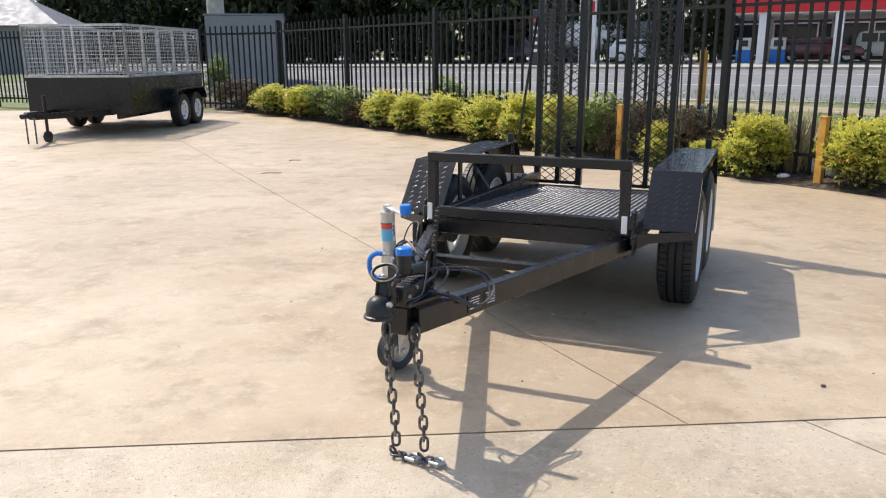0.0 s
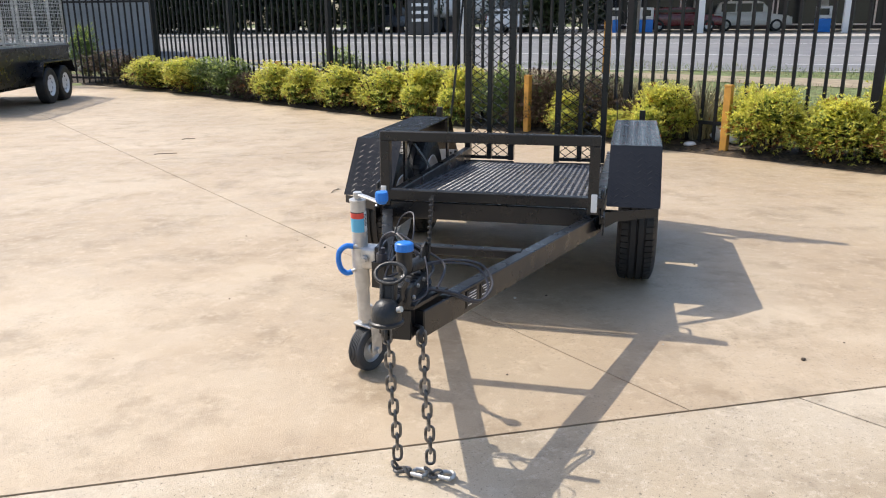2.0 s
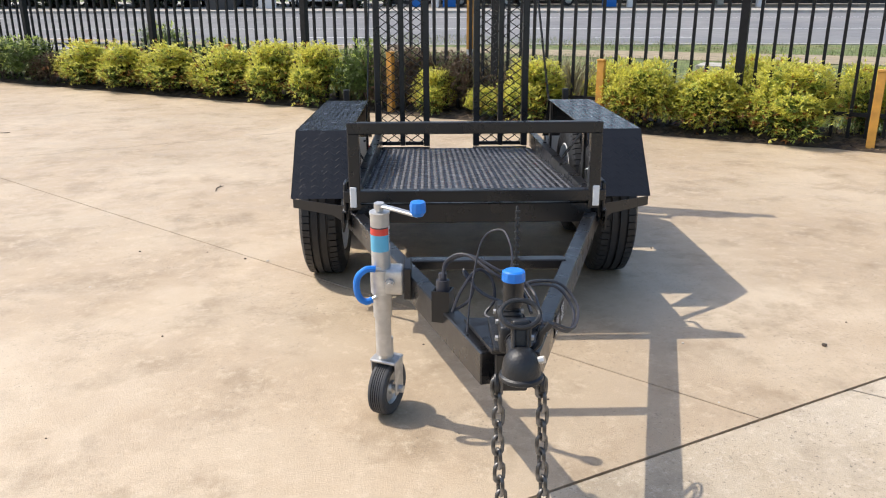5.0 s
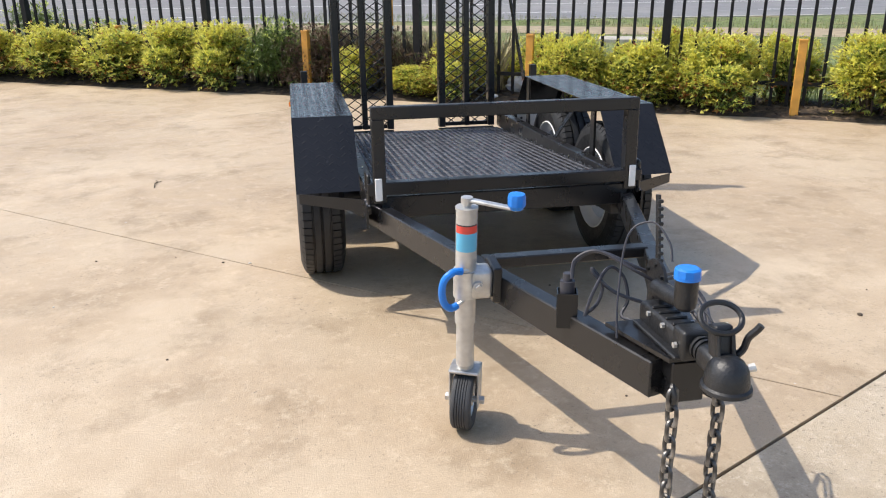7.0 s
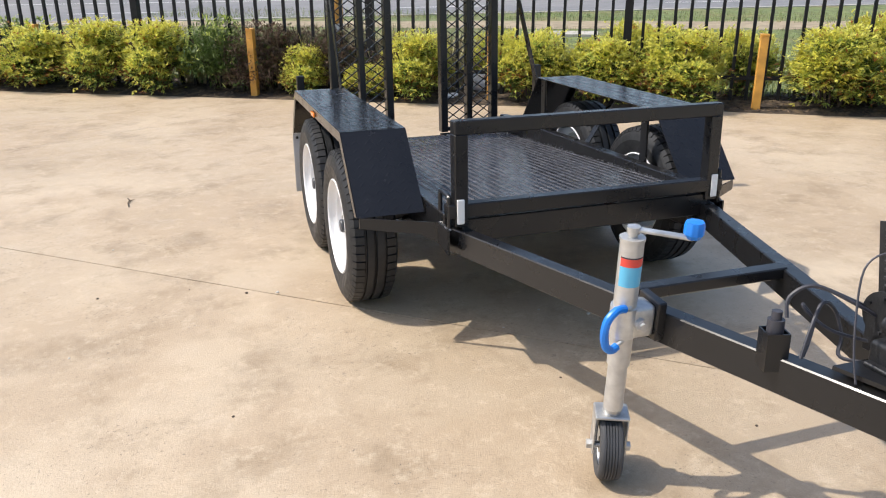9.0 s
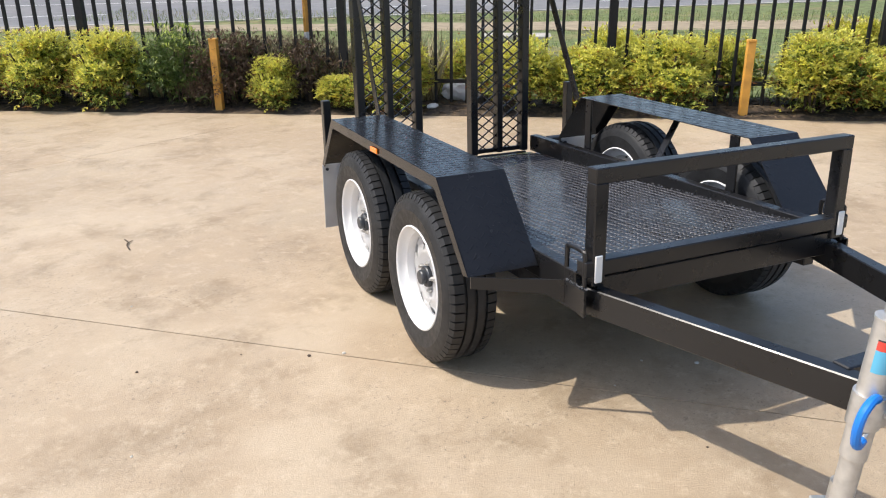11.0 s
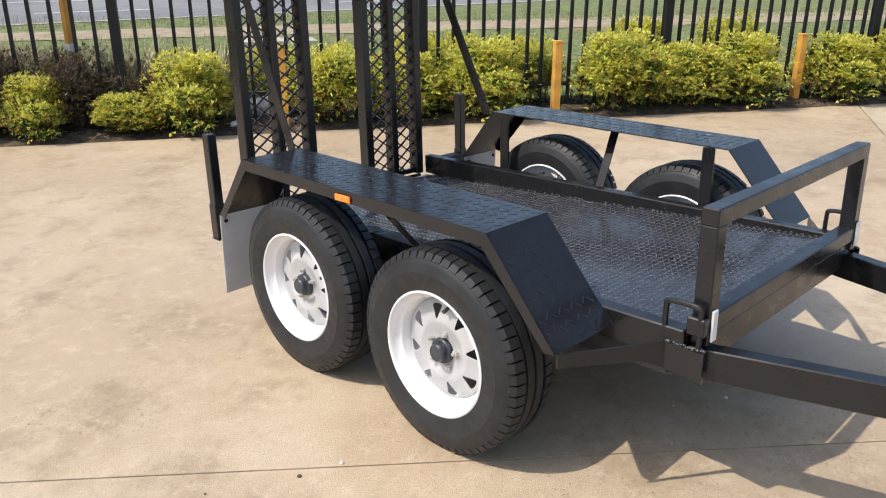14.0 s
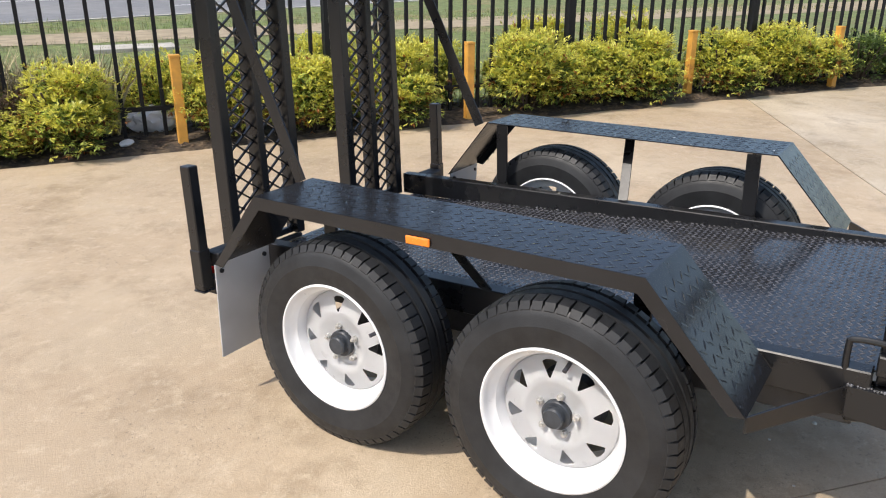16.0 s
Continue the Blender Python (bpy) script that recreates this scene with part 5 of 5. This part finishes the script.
def pebble(x, y, r, turn, tone="bark"):
    bm = bmesh.new()
    bmesh.ops.create_icosphere(bm, subdivisions=2, radius=r)
    for v in bm.verts:
        v.co *= 1 + 0.3 * noise.noise(v.co * 60 + Vector((turn, 0, 0)))
        v.co.z = max(v.co.z * 0.55, -r * 0.3)
    ob = finish(bm, "pebble", tone, smooth=True)
    ob.matrix_world = pose(x, y, floor(x, y) + r * 0.3, 0, 0, turn)
    tagged(ob, "small dark pebble lying on the concrete" if tone == "bark" else "small pale stone chip lying on the concrete", "pebble", "litter on the concrete")


LITTER = ((-0.35, 6.74, 68, 0.19), (-2.22, 9.0, 8, 0.24), (-2.17, 10.12, 15, 0.16))
for x, y, a, L in LITTER:
    twig(x, y, a, L)
for x, y, r in ((1.62, 2.96, 0.017), (-0.42, 5.0, 0.011), (-0.95, 5.36, 0.009), (1.9, 3.1, 0.007), (1.5, 5.3, 0.008), (-0.9, 4.1, 0.008), (0.75, 3.9, 0.009), (0.1, 3.6, 0.007), (-1.3, 3.4, 0.006), (1.75, 4.3, 0.008), (0.35, 3.0, 0.007), (-0.6, 5.2, 0.006)):
    pebble(x, y, r * 0.65, x * 90)
for x, y, r in ((0.58, 3.89, 0.011), (-0.31, 4.92, 0.010), (-1.2, 4.86, 0.006), (0.45, 4.05, 0.006), (0.22, 4.02, 0.006), (-0.7, 5.95, 0.007), (1.1, 3.2, 0.006), (0.9, 2.75, 0.005)):
    pebble(x, y, r * 0.8, x * 70, "pebble_pale")

# ---- caged box trailer ----
box_trailer = empty("box_trailer", pose(-6.6, 15.2, floor(-6.6, 15.2), 0, 0, -2), "black tandem box trailer with a galvanised mesh cage", "trailer")
BW, BL0, BL1, BZ0, BZ1, CZ = 0.93, -1.7, 1.75, 0.37, 1.0, 1.9
for x0, x1, y0, y1, nm in ((-BW, BW, BL0, BL0 + 0.03, "front_panel"), (-BW, BW, BL1 - 0.03, BL1, "tailgate"), (-BW, -BW + 0.03, BL0 + 0.03, BL1 - 0.03, "side_panel"), (BW - 0.03, BW, BL0 + 0.03, BL1 - 0.03, "side_panel")):
    bm = bmesh.new()
    box(bm, x0, x1, y0, y1, BZ0, BZ1, 0.006)
    part(nm, bm, "black_paint", box_trailer)
bm = bmesh.new()
box(bm, -BW + 0.031, BW - 0.031, BL0 + 0.031, BL1 - 0.031, BZ0 + 0.02, BZ0 + 0.05)
part("floor_plate", bm, "black_paint", box_trailer)
for sx in (-1, 1):
    bm = bmesh.new()
    box(bm, min(sx * BW, sx * (BW + 0.04)), max(sx * BW, sx * (BW + 0.04)), BL0, BL1, BZ1 - 0.06, BZ1 + 0.0, 0.006)
    part("top_rail", bm, "black_paint", box_trailer)
    bm = bmesh.new()
    box(bm, min(sx * 0.62, sx * 0.68), max(sx * 0.62, sx * 0.68), BL0 + 0.05, BL1 - 0.05, BZ0 - 0.09, BZ0 - 0.002, 0.004)
    part("chassis_rail", bm, "black_paint", box_trailer)
    bm = bmesh.new()
    ys = [(-0.35, 0.50), (-0.2, 0.74), (1.15, 0.74), (1.3, 0.50)]
    yi = [(-0.33, 0.50), (-0.19, 0.72), (1.14, 0.72), (1.28, 0.50)]
    plate(bm, ys + yi[::-1], min(sx * (BW + 0.001), sx * (BW + 0.26)), max(sx * (BW + 0.001), sx * (BW + 0.26)))
    part("fender", bm, "black_paint", box_trailer, smooth=False)
    bm = bmesh.new()
    beam(bm, (sx * 0.55, BL0 + 0.1, 0.40), (sx * 0.04, BL0 - 1.45, 0.44), 0.05, 0.10)
    part("drawbar_arm", bm, "black_paint", box_trailer)
    for y in (0.12, 0.82):
        wh = part_empty("wheel", box_trailer, (sx * (BW + 0.13), y, 0.322))
        bm = bmesh.new()
        lathe(bm, [(0.19, -0.09), (0.25, -0.10), (0.30, -0.09), (0.322, -0.07), (0.322, 0.07), (0.30, 0.09), (0.25, 0.10), (0.19, 0.09)], 32, closed=True)
        part("tyre", bm, "rubber", wh)
        bm = bmesh.new()
        lathe(bm, [(0.195, sx * 0.09), (0.18, sx * 0.07), (0.15, sx * 0.05), (0.14, sx * 0.052)], 32)
        lathe(bm, [(0.11, sx * 0.055), (0.06, sx * 0.05), (0.0, sx * 0.05)], 32)
        for k in range(8):
            a = 2 * math.pi * k / 8
            beam(bm, (sx * 0.052, 0.10 * math.cos(a), 0.10 * math.sin(a)), (sx * 0.052, 0.145 * math.cos(a), 0.145 * math.sin(a)), 0.045, 0.006, 0, up=(1, 0, 0))
        part("rim", bm, "rim_white", wh, "white steel rim")
bm = bmesh.new()
box(bm, -0.05, 0.05, BL0 - 1.62, BL0 - 1.35, 0.42, 0.52, 0.01)
rod(bm, (0, BL0 - 1.62, 0.47), (0, BL0 - 1.75, 0.46), 0.04, 12)
part("coupling", bm, "cast", box_trailer)
for sx in (-1, 1):
    bm = bmesh.new()
    for k in range(11):
        box(bm, -0.012, 0.012, -0.006, 0.006, -0.018, 0.018, 0, Matrix.Translation((sx * 0.07, BL0 - 1.55, 0.40 - 0.036 * k)) @ Matrix.Rotation(radians(90 * (k % 2)), 4, "Z"))
    part("safety_chain", bm, "chain", box_trailer)["kind"] = "stuff"
bm = bmesh.new()
rod(bm, (0.0, BL0 - 1.1, 0.12), (0.0, BL0 - 1.1, 0.75), 0.025, 12)
rod(bm, (-0.03, BL0 - 1.1, 0.09), (0.03, BL0 - 1.1, 0.09), 0.09, 20)
part("jockey_wheel", bm, "black_paint", box_trailer)


def cage_side(p, q, posts):
    """One galvanised cage panel: frame tubes and a welded mesh of wires."""
    p, q = Vector(p), Vector(q)
    for k in range(posts + 1):
        c = p.lerp(q, k / posts)
        bm = bmesh.new()
        beam(bm, (c.x, c.y, BZ1), (c.x, c.y, CZ), 0.035, 0.035, 0, up=(0, 1, 0))
        part("cage_post", bm, "galv", cage, smooth=False)
    for z in (BZ1 + 0.02, CZ - 0.02):
        bm = bmesh.new()
        beam(bm, (p.x, p.y, z), (q.x, q.y, z), 0.04, 0.04, 0)
        part("cage_rail", bm, "galv", cage, smooth=False)
    v, f = [], []
    d = (q - p).normalized()

    def wire(a, b, t):
        w = (b - a).normalized()
        e = w.orthogonal().normalized() * t
        g = w.cross(e).normalized() * t
        k = len(v)
        for c in (a, b):
            v.extend([c + e, c + g, c - e, c - g])
        for i in range(4):
            f.append((k + i, k + (i + 1) % 4, k + 4 + (i + 1) % 4, k + 4 + i))

    for i in range(1, 14):
        z = BZ1 + (CZ - BZ1) * i / 14
        wire(Vector((p.x, p.y, z)), Vector((q.x, q.y, z)), 0.006)
    k = int((q - p).length / 0.075)
    for i in range(1, k):
        c = p.lerp(q, i / k)
        wire(Vector((c.x, c.y, BZ1)), Vector((c.x, c.y, CZ)), 0.003)
    joined("wire_mesh", v, f, ["galv"], cage, "galvanised welded wire mesh", kind="stuff")


cage = part_empty("cage", box_trailer, (0, 0, 0))
e_ = BW - 0.02
cage_side((-e_, BL0 + 0.02, 0), (e_, BL0 + 0.02, 0), 2)
cage_side((e_, BL0 + 0.02, 0), (e_, BL1 - 0.02, 0), 5)
cage_side((e_, BL1 - 0.02, 0), (-e_, BL1 - 0.02, 0), 2)
cage_side((-e_, BL1 - 0.02, 0), (-e_, BL0 + 0.02, 0), 5)

# ---- across the road ----
ROT = math.degrees(math.atan2(RD.y, RD.x))


def at_road(u, m_, turn=0.0):
    p = by_road(u, m_)
    return Matrix.Translation((p.x, p.y, level(p.x, p.y) + (0.02 if m_ > 42 else -0.1))) @ pose(0, 0, 0, 0, 0, ROT + turn)


station = empty("service_station", at_road(0, 50), "service station with a red canopy on white columns", "service station")
bm = bmesh.new()
box(bm, -4.2, 30, -2.2, 9, 2.75, 3.9, 0.03)
part("canopy", bm, "station_red", station, "red canopy fascia")
bm = bmesh.new()
box(bm, -4.1, 29.9, -2.1, 8.9, 2.70, 2.745)
part("canopy_soffit", bm, "station_white", station, "white canopy underside", smooth=False)
for x in (-2.4, 1.4, 9.0, 16.5):
    for y in (-1.9, 5.5):
        bm = bmesh.new()
        box(bm, x - 0.22, x + 0.22, y - 0.2, y + 0.2, 0, 2.70, 0.02)
        part("column", bm, "station_white", station)
bm = bmesh.new()
box(bm, -6, 32, 11, 20, 0, 4.4)
part("shop_wall", bm, "wall_dark", station, "dark shop front", smooth=False)
for k in range(12):
    x = -5.5 + k * 3.1
    pn = part_empty("shop_window", station, (x, 10.98, 0))
    bm = bmesh.new()
    box(bm, 0.1, 2.8, -0.02, 0.015, 0.45, 2.5)
    part("pane", bm, "glass_dark", pn, smooth=False)
    bm = bmesh.new()
    for a, b, c, d in ((0, 0.1, 0.35, 2.6), (2.8, 2.9, 0.35, 2.6), (0.1, 2.8, 0.35, 0.45), (0.1, 2.8, 2.5, 2.6)):
        box(bm, a, b, -0.05, 0.015, c, d)
    part("frame", bm, "station_white", pn, smooth=False)
for u_, m_ in ((-3.5, 50.6), (-1.6, 50.6), (8.2, 50.6)):
    pump = empty("fuel_pump", at_road(u_, m_), "white and blue fuel pump on the forecourt", "fuel pump", "fuel pumps")
    bm = bmesh.new()
    box(bm, -0.4, 0.4, -0.25, 0.25, 0.0, 0.75, 0.02)
    part("lower_case", bm, "blue", pump)
    bm = bmesh.new()
    box(bm, -0.4, 0.4, -0.25, 0.25, 0.755, 1.45, 0.03)
    part("upper_case", bm, "station_white", pump)
    bm = bmesh.new()
    box(bm, -0.25, 0.25, -0.262, -0.252, 0.95, 1.3)
    part("display", bm, "glass_dark", pump, smooth=False)
    bm = bmesh.new()
    sweep(bm, arc([(0.42, 0, 1.3), (0.6, 0, 1.1), (0.62, 0, 0.5), (0.45, 0, 0.4)], 5), 0.02, 6)
    part("hose", bm, "ink", pump)


def car(u, m_, paint, label, turn=0.0, suv=True, length=4.7):
    c = empty("parked_car", at_road(u, m_, turn), label, "car")
    h = 1.78 if suv else 1.45
    L = length / 2
    low = [(-L, 0.35), (-L + 0.05, 0.75), (-L + 0.12, 1.02), (-L * 0.98 + 0.35, 1.08), (L * 0.42, 1.05), (L - 0.25, 0.92), (L - 0.03, 0.75), (L, 0.38)]
    top = [(-L + 0.2, 1.05), (-L + 0.42, h - 0.08), (-L + 0.75, h), (L * 0.12, h), (L * 0.25, h - 0.05), (L * 0.52, 1.05)]
    for nm, outline, half, mat in (("body", low, 0.90, paint), ("cabin", top, 0.78, paint)):
        bm = bmesh.new()
        a = [bm.verts.new((x, -half, z)) for x, z in outline]
        b = [bm.verts.new((x, half, z)) for x, z in outline]
        bm.faces.new(a)
        bm.faces.new(b[::-1])
        for i in range(len(a)):
            bm.faces.new((a[i], b[i], b[(i + 1) % len(a)], a[(i + 1) % len(a)]))
        bmesh.ops.bevel(bm, geom=list(bm.edges), offset=0.06, segments=3, affect="EDGES", profile=0.5)
        part(nm, bm, mat, c)
    for side in (-1, 1):
        for x0, x1 in ((-L + 0.55, -L * 0.5 + 0.2), (-L * 0.5 + 0.28, -L * 0.02), (L * 0.02, L * 0.26)):
            bm = bmesh.new()
            y0, y1 = sorted((side * 0.779, side * 0.792))
            box(bm, x0, x1, y0, y1, 1.14, h - 0.14)
            part("side_window", bm, "glass_dark", c, smooth=False)
        for x in (-L + 0.85, L - 0.9):
            wh = part_empty("wheel", c, (x, side * 0.80, 0.36))
            bm = bmesh.new()
            lathe(bm, [(0.22, -0.10), (0.34, -0.11), (0.36, -0.08), (0.36, 0.08), (0.34, 0.11), (0.22, 0.10)], 28, closed=True)
            bmesh.ops.rotate(bm, verts=bm.verts, matrix=Matrix.Rotation(radians(90), 3, "Z"))
            part("tyre", bm, "rubber", wh)
            bm = bmesh.new()
            lathe(bm, [(0.225, side * 0.09), (0.19, side * 0.07), (0.07, side * 0.06), (0.05, side * 0.08), (0.0, side * 0.08)], 20)
            bmesh.ops.rotate(bm, verts=bm.verts, matrix=Matrix.Rotation(radians(90), 3, "Z"))
            part("rim", bm, "zinc", wh)
    for side in (-1, 1):
        bm = bmesh.new()
        box(bm, L - 0.16, L - 0.03, side * 0.68 - 0.17, side * 0.68 + 0.17, 0.70, 0.84, 0.02)
        part("headlight", bm, "white_reflector", c)
        bm = bmesh.new()
        box(bm, -L + 0.02, -L + 0.12, side * 0.76 - 0.08, side * 0.76 + 0.08, 0.75, 1.0, 0.02)
        part("tail_light", bm, "red_lens", c)
    return c


car(4.6, 54.0, "car_white", "white four-wheel-drive parked at the station")
car(0.6, 52.5, "car_red", "dark red car parked at the station", suv=False)
car(-8.8, 49.5, "car_white", "white car parked beside the station", suv=False)
car(-18.0, 52.0, "car_grey", "dark grey car parked under the trees", suv=True)

tanker = empty("tank_truck", at_road(-12.4, 52), "truck with a rounded white tank, parked", "truck")
bm = bmesh.new()
rod(bm, (-3.4, 0, 1.75), (1.6, 0, 1.75), 0.95, 28)
bmesh.ops.bevel(bm, geom=[e for e in bm.edges if abs((e.verts[0].co - e.verts[1].co).x) < 0.01], offset=0.15, segments=3, affect="EDGES")
part("tank", bm, "car_white", tanker)
bm = bmesh.new()
box(bm, 1.9, 3.6, -1.05, 1.05, 0.6, 2.5, 0.12)
part("cab", bm, "car_grey", tanker)
bm = bmesh.new()
box(bm, -3.5, 3.5, -0.45, 0.45, 0.5, 0.78)
part("chassis", bm, "black_matt", tanker, smooth=False)
for x in (-2.6, -1.5, 2.8):
    for side in (-1, 1):
        bm = bmesh.new()
        rod(bm, (x, side * 0.75, 0.5), (x, side * 1.05, 0.5), 0.5, 24)
        part("wheel", bm, "rubber", tanker)

# price board and a pylon sign whose writing cannot be read
sign = empty("price_board", at_road(-14.0, 44.5), "dark price board with rows of small panels", "sign")
bm = bmesh.new()
box(bm, -0.75, 0.75, -0.12, 0.12, -0.1, 3.1, 0.03)
part("board", bm, "wall_dark", sign)
for k in range(5):
    bm = bmesh.new()
    box(bm, -0.5, 0.45, -0.135, -0.122, 0.75 + k * 0.42, 0.92 + k * 0.42)
    part("row_bar", bm, "sticker_red" if k == 4 else "sticker_white", sign, smooth=False)
pylon = empty("pylon_sign", at_road(-12.0, 47), "slim white and red pylon sign", "sign")
bm = bmesh.new()
box(bm, -0.5, 0.5, -0.1, 0.1, 0, 5.2, 0.03)
part("panel", bm, "station_white", pylon)
bm = bmesh.new()
box(bm, -0.42, 0.42, -0.112, -0.102, 3.0, 3.6)
part("band", bm, "station_red", pylon, smooth=False)

# pale building behind the gate, a far roofed house and a power pole
hall = empty("pale_building", Matrix.Translation((-11.5, 30, 0.2)) @ pose(0, 0, 0, 0, 0, 12), "pale grey metal-clad building behind the gate", "building")
bm = bmesh.new()
box(bm, 1.7, 4.6, 0, 5, -0.3, 2.6)
part("wall", bm, "wall_pale", hall, smooth=False)
for k in range(10):
    bm = bmesh.new()
    box(bm, 1.75 + 0.3 * k, 1.83 + 0.3 * k, -0.03, -0.002, 0.5, 2.55)
    part("cladding_rib", bm, "wall_pale", hall, smooth=False)
bm = bmesh.new()
box(bm, 1.65, 4.65, -0.03, 5.05, 2.61, 2.68)
part("roof", bm, "roof", hall, smooth=False)
house = empty("house", Matrix.Translation((-34, 56, 0.6)) @ pose(0, 0, 0, 0, 0, 10), "far house with a pale hipped roof", "house")
bm = bmesh.new()
box(bm, -6, 6, -4, 4, -0.5, 2.7)
part("wall", bm, "wall_pale", house, smooth=False)
bm = bmesh.new()
b = [bm.verts.new(p) for p in ((-6.5, -4.5, 2.7), (6.5, -4.5, 2.7), (6.5, 4.5, 2.7), (-6.5, 4.5, 2.7), (-3, 0, 4.8), (3, 0, 4.8))]
for q in ((0, 1, 5, 4), (1, 2, 5), (2, 3, 4, 5), (3, 0, 4), (3, 2, 1, 0)):
    bm.faces.new([b[i] for i in q])
part("roof", bm, "roof", house, smooth=False)
pole = empty("power_pole", Matrix.Translation((-11.3, 36.5, 0.3)), "thick grey power pole", "pole")
bm = bmesh.new()
rod(bm, (0, 0, -0.3), (0, 0, 11), 0.42, 16, 0.3)
part("shaft", bm, "kerb", pole)
bm = bmesh.new()
box(bm, -1.4, 1.4, -0.08, 0.08, 9.8, 10.0)
part("crossarm", bm, "bark", pole, smooth=False)


# ---- trees beyond the road ----
def tree_meshes(seed, high):
    r = random.Random(seed)
    bm = bmesh.new()
    pts = [Vector((0, 0, -0.3))]
    for k in range(6):
        pts.append(pts[-1] + Vector((r.uniform(-0.25, 0.25), r.uniform(-0.25, 0.25), high * 0.12)))
    for i, (a, b) in enumerate(zip(pts[:-1], pts[1:])):
        rod(bm, a, b, 0.30 - 0.04 * i, 8, 0.26 - 0.04 * i)
    tips = [pts[-1]]
    for k in range(13):
        a = pts[r.randrange(2, len(pts))]
        ang = r.uniform(0, 6.28)
        q = a + Vector((math.cos(ang) * r.uniform(1.0, 2.6), math.sin(ang) * r.uniform(1.0, 2.6), r.uniform(0.2, 2.2)))
        mid = a.lerp(q, 0.5) + Vector((0, 0, 0.2))
        sweep(bm, [a, mid, q], 0.07, 5)
        tips += [q, mid]
    trunk = bpy.data.meshes.new("trunk")
    bm.to_mesh(trunk)
    bm.free()
    trunk.materials.append(M["bark"])
    v, f, mi = [], [], []
    for i in range(3600):
        c = r.choice(tips)
        d = Vector((r.gauss(0, 1), r.gauss(0, 1), r.gauss(0, 0.75)))
        p = c + d * 0.62
        if p.z < 0.5:
            continue
        q = Vector((r.gauss(0, 1), r.gauss(0, 1), r.gauss(-0.3, 0.7))).normalized()
        leaf(v, f, p, q, Vector((r.uniform(-1, 1), r.uniform(-1, 1), 1)), r.uniform(0.25, 0.5), 0.09)
        mi += [0 if r.random() < 0.8 else 1] * 2
    crown = bpy.data.meshes.new("crown")
    crown.from_pydata(v, [], f)
    crown.materials.append(M["leaf_dark"])
    crown.materials.append(M["leaf_green"])
    crown.polygons.foreach_set("material_index", mi)
    crown.update()
    return trunk, crown


kinds = [tree_meshes(50 + k, 6.5) for k in range(4)]
tr = random.Random(11)
for k in range(46):
    row = k % 3
    u_ = -64 + (k // 3) * 3.6 + row * 1.2 + tr.uniform(-1, 1)
    m_ = (52.5, 57, 62)[row] + tr.uniform(-1.2, 1.2)
    if row == 0 and -16 < u_ < -9:
        continue
    s_ = tr.uniform(0.85, 1.25)
    ob = empty("tree", at_road(u_, m_, tr.uniform(0, 360)) @ Matrix.Diagonal((s_ * 1.35, s_ * 1.35, s_ * 1.9, 1)), "dark green broad tree in a dense row", "tree", "trees across the road")
    t_, c_ = tr.choice(kinds)
    for nm, me in (("trunk", t_), ("crown", c_)):
        new(nm, me).parent = ob
# undergrowth at the trees' feet
for k in range(54):
    u_ = -78 + k * 1.5 + tr.uniform(-0.6, 0.6)
    p = at_road(u_, (47.5 if k % 2 else 51) + tr.uniform(0, 2)).translation
    if (-16.5 < u_ < -9 and k % 2) or u_ > -5:
        continue
    ob = shrub("dark", p, 3.4, 2.6, tr.uniform(1.6, 2.6) if k % 2 else tr.uniform(3.4, 4.8))
    tagged(ob, "dark green bush under the far trees", "bush", "bushes across the road")
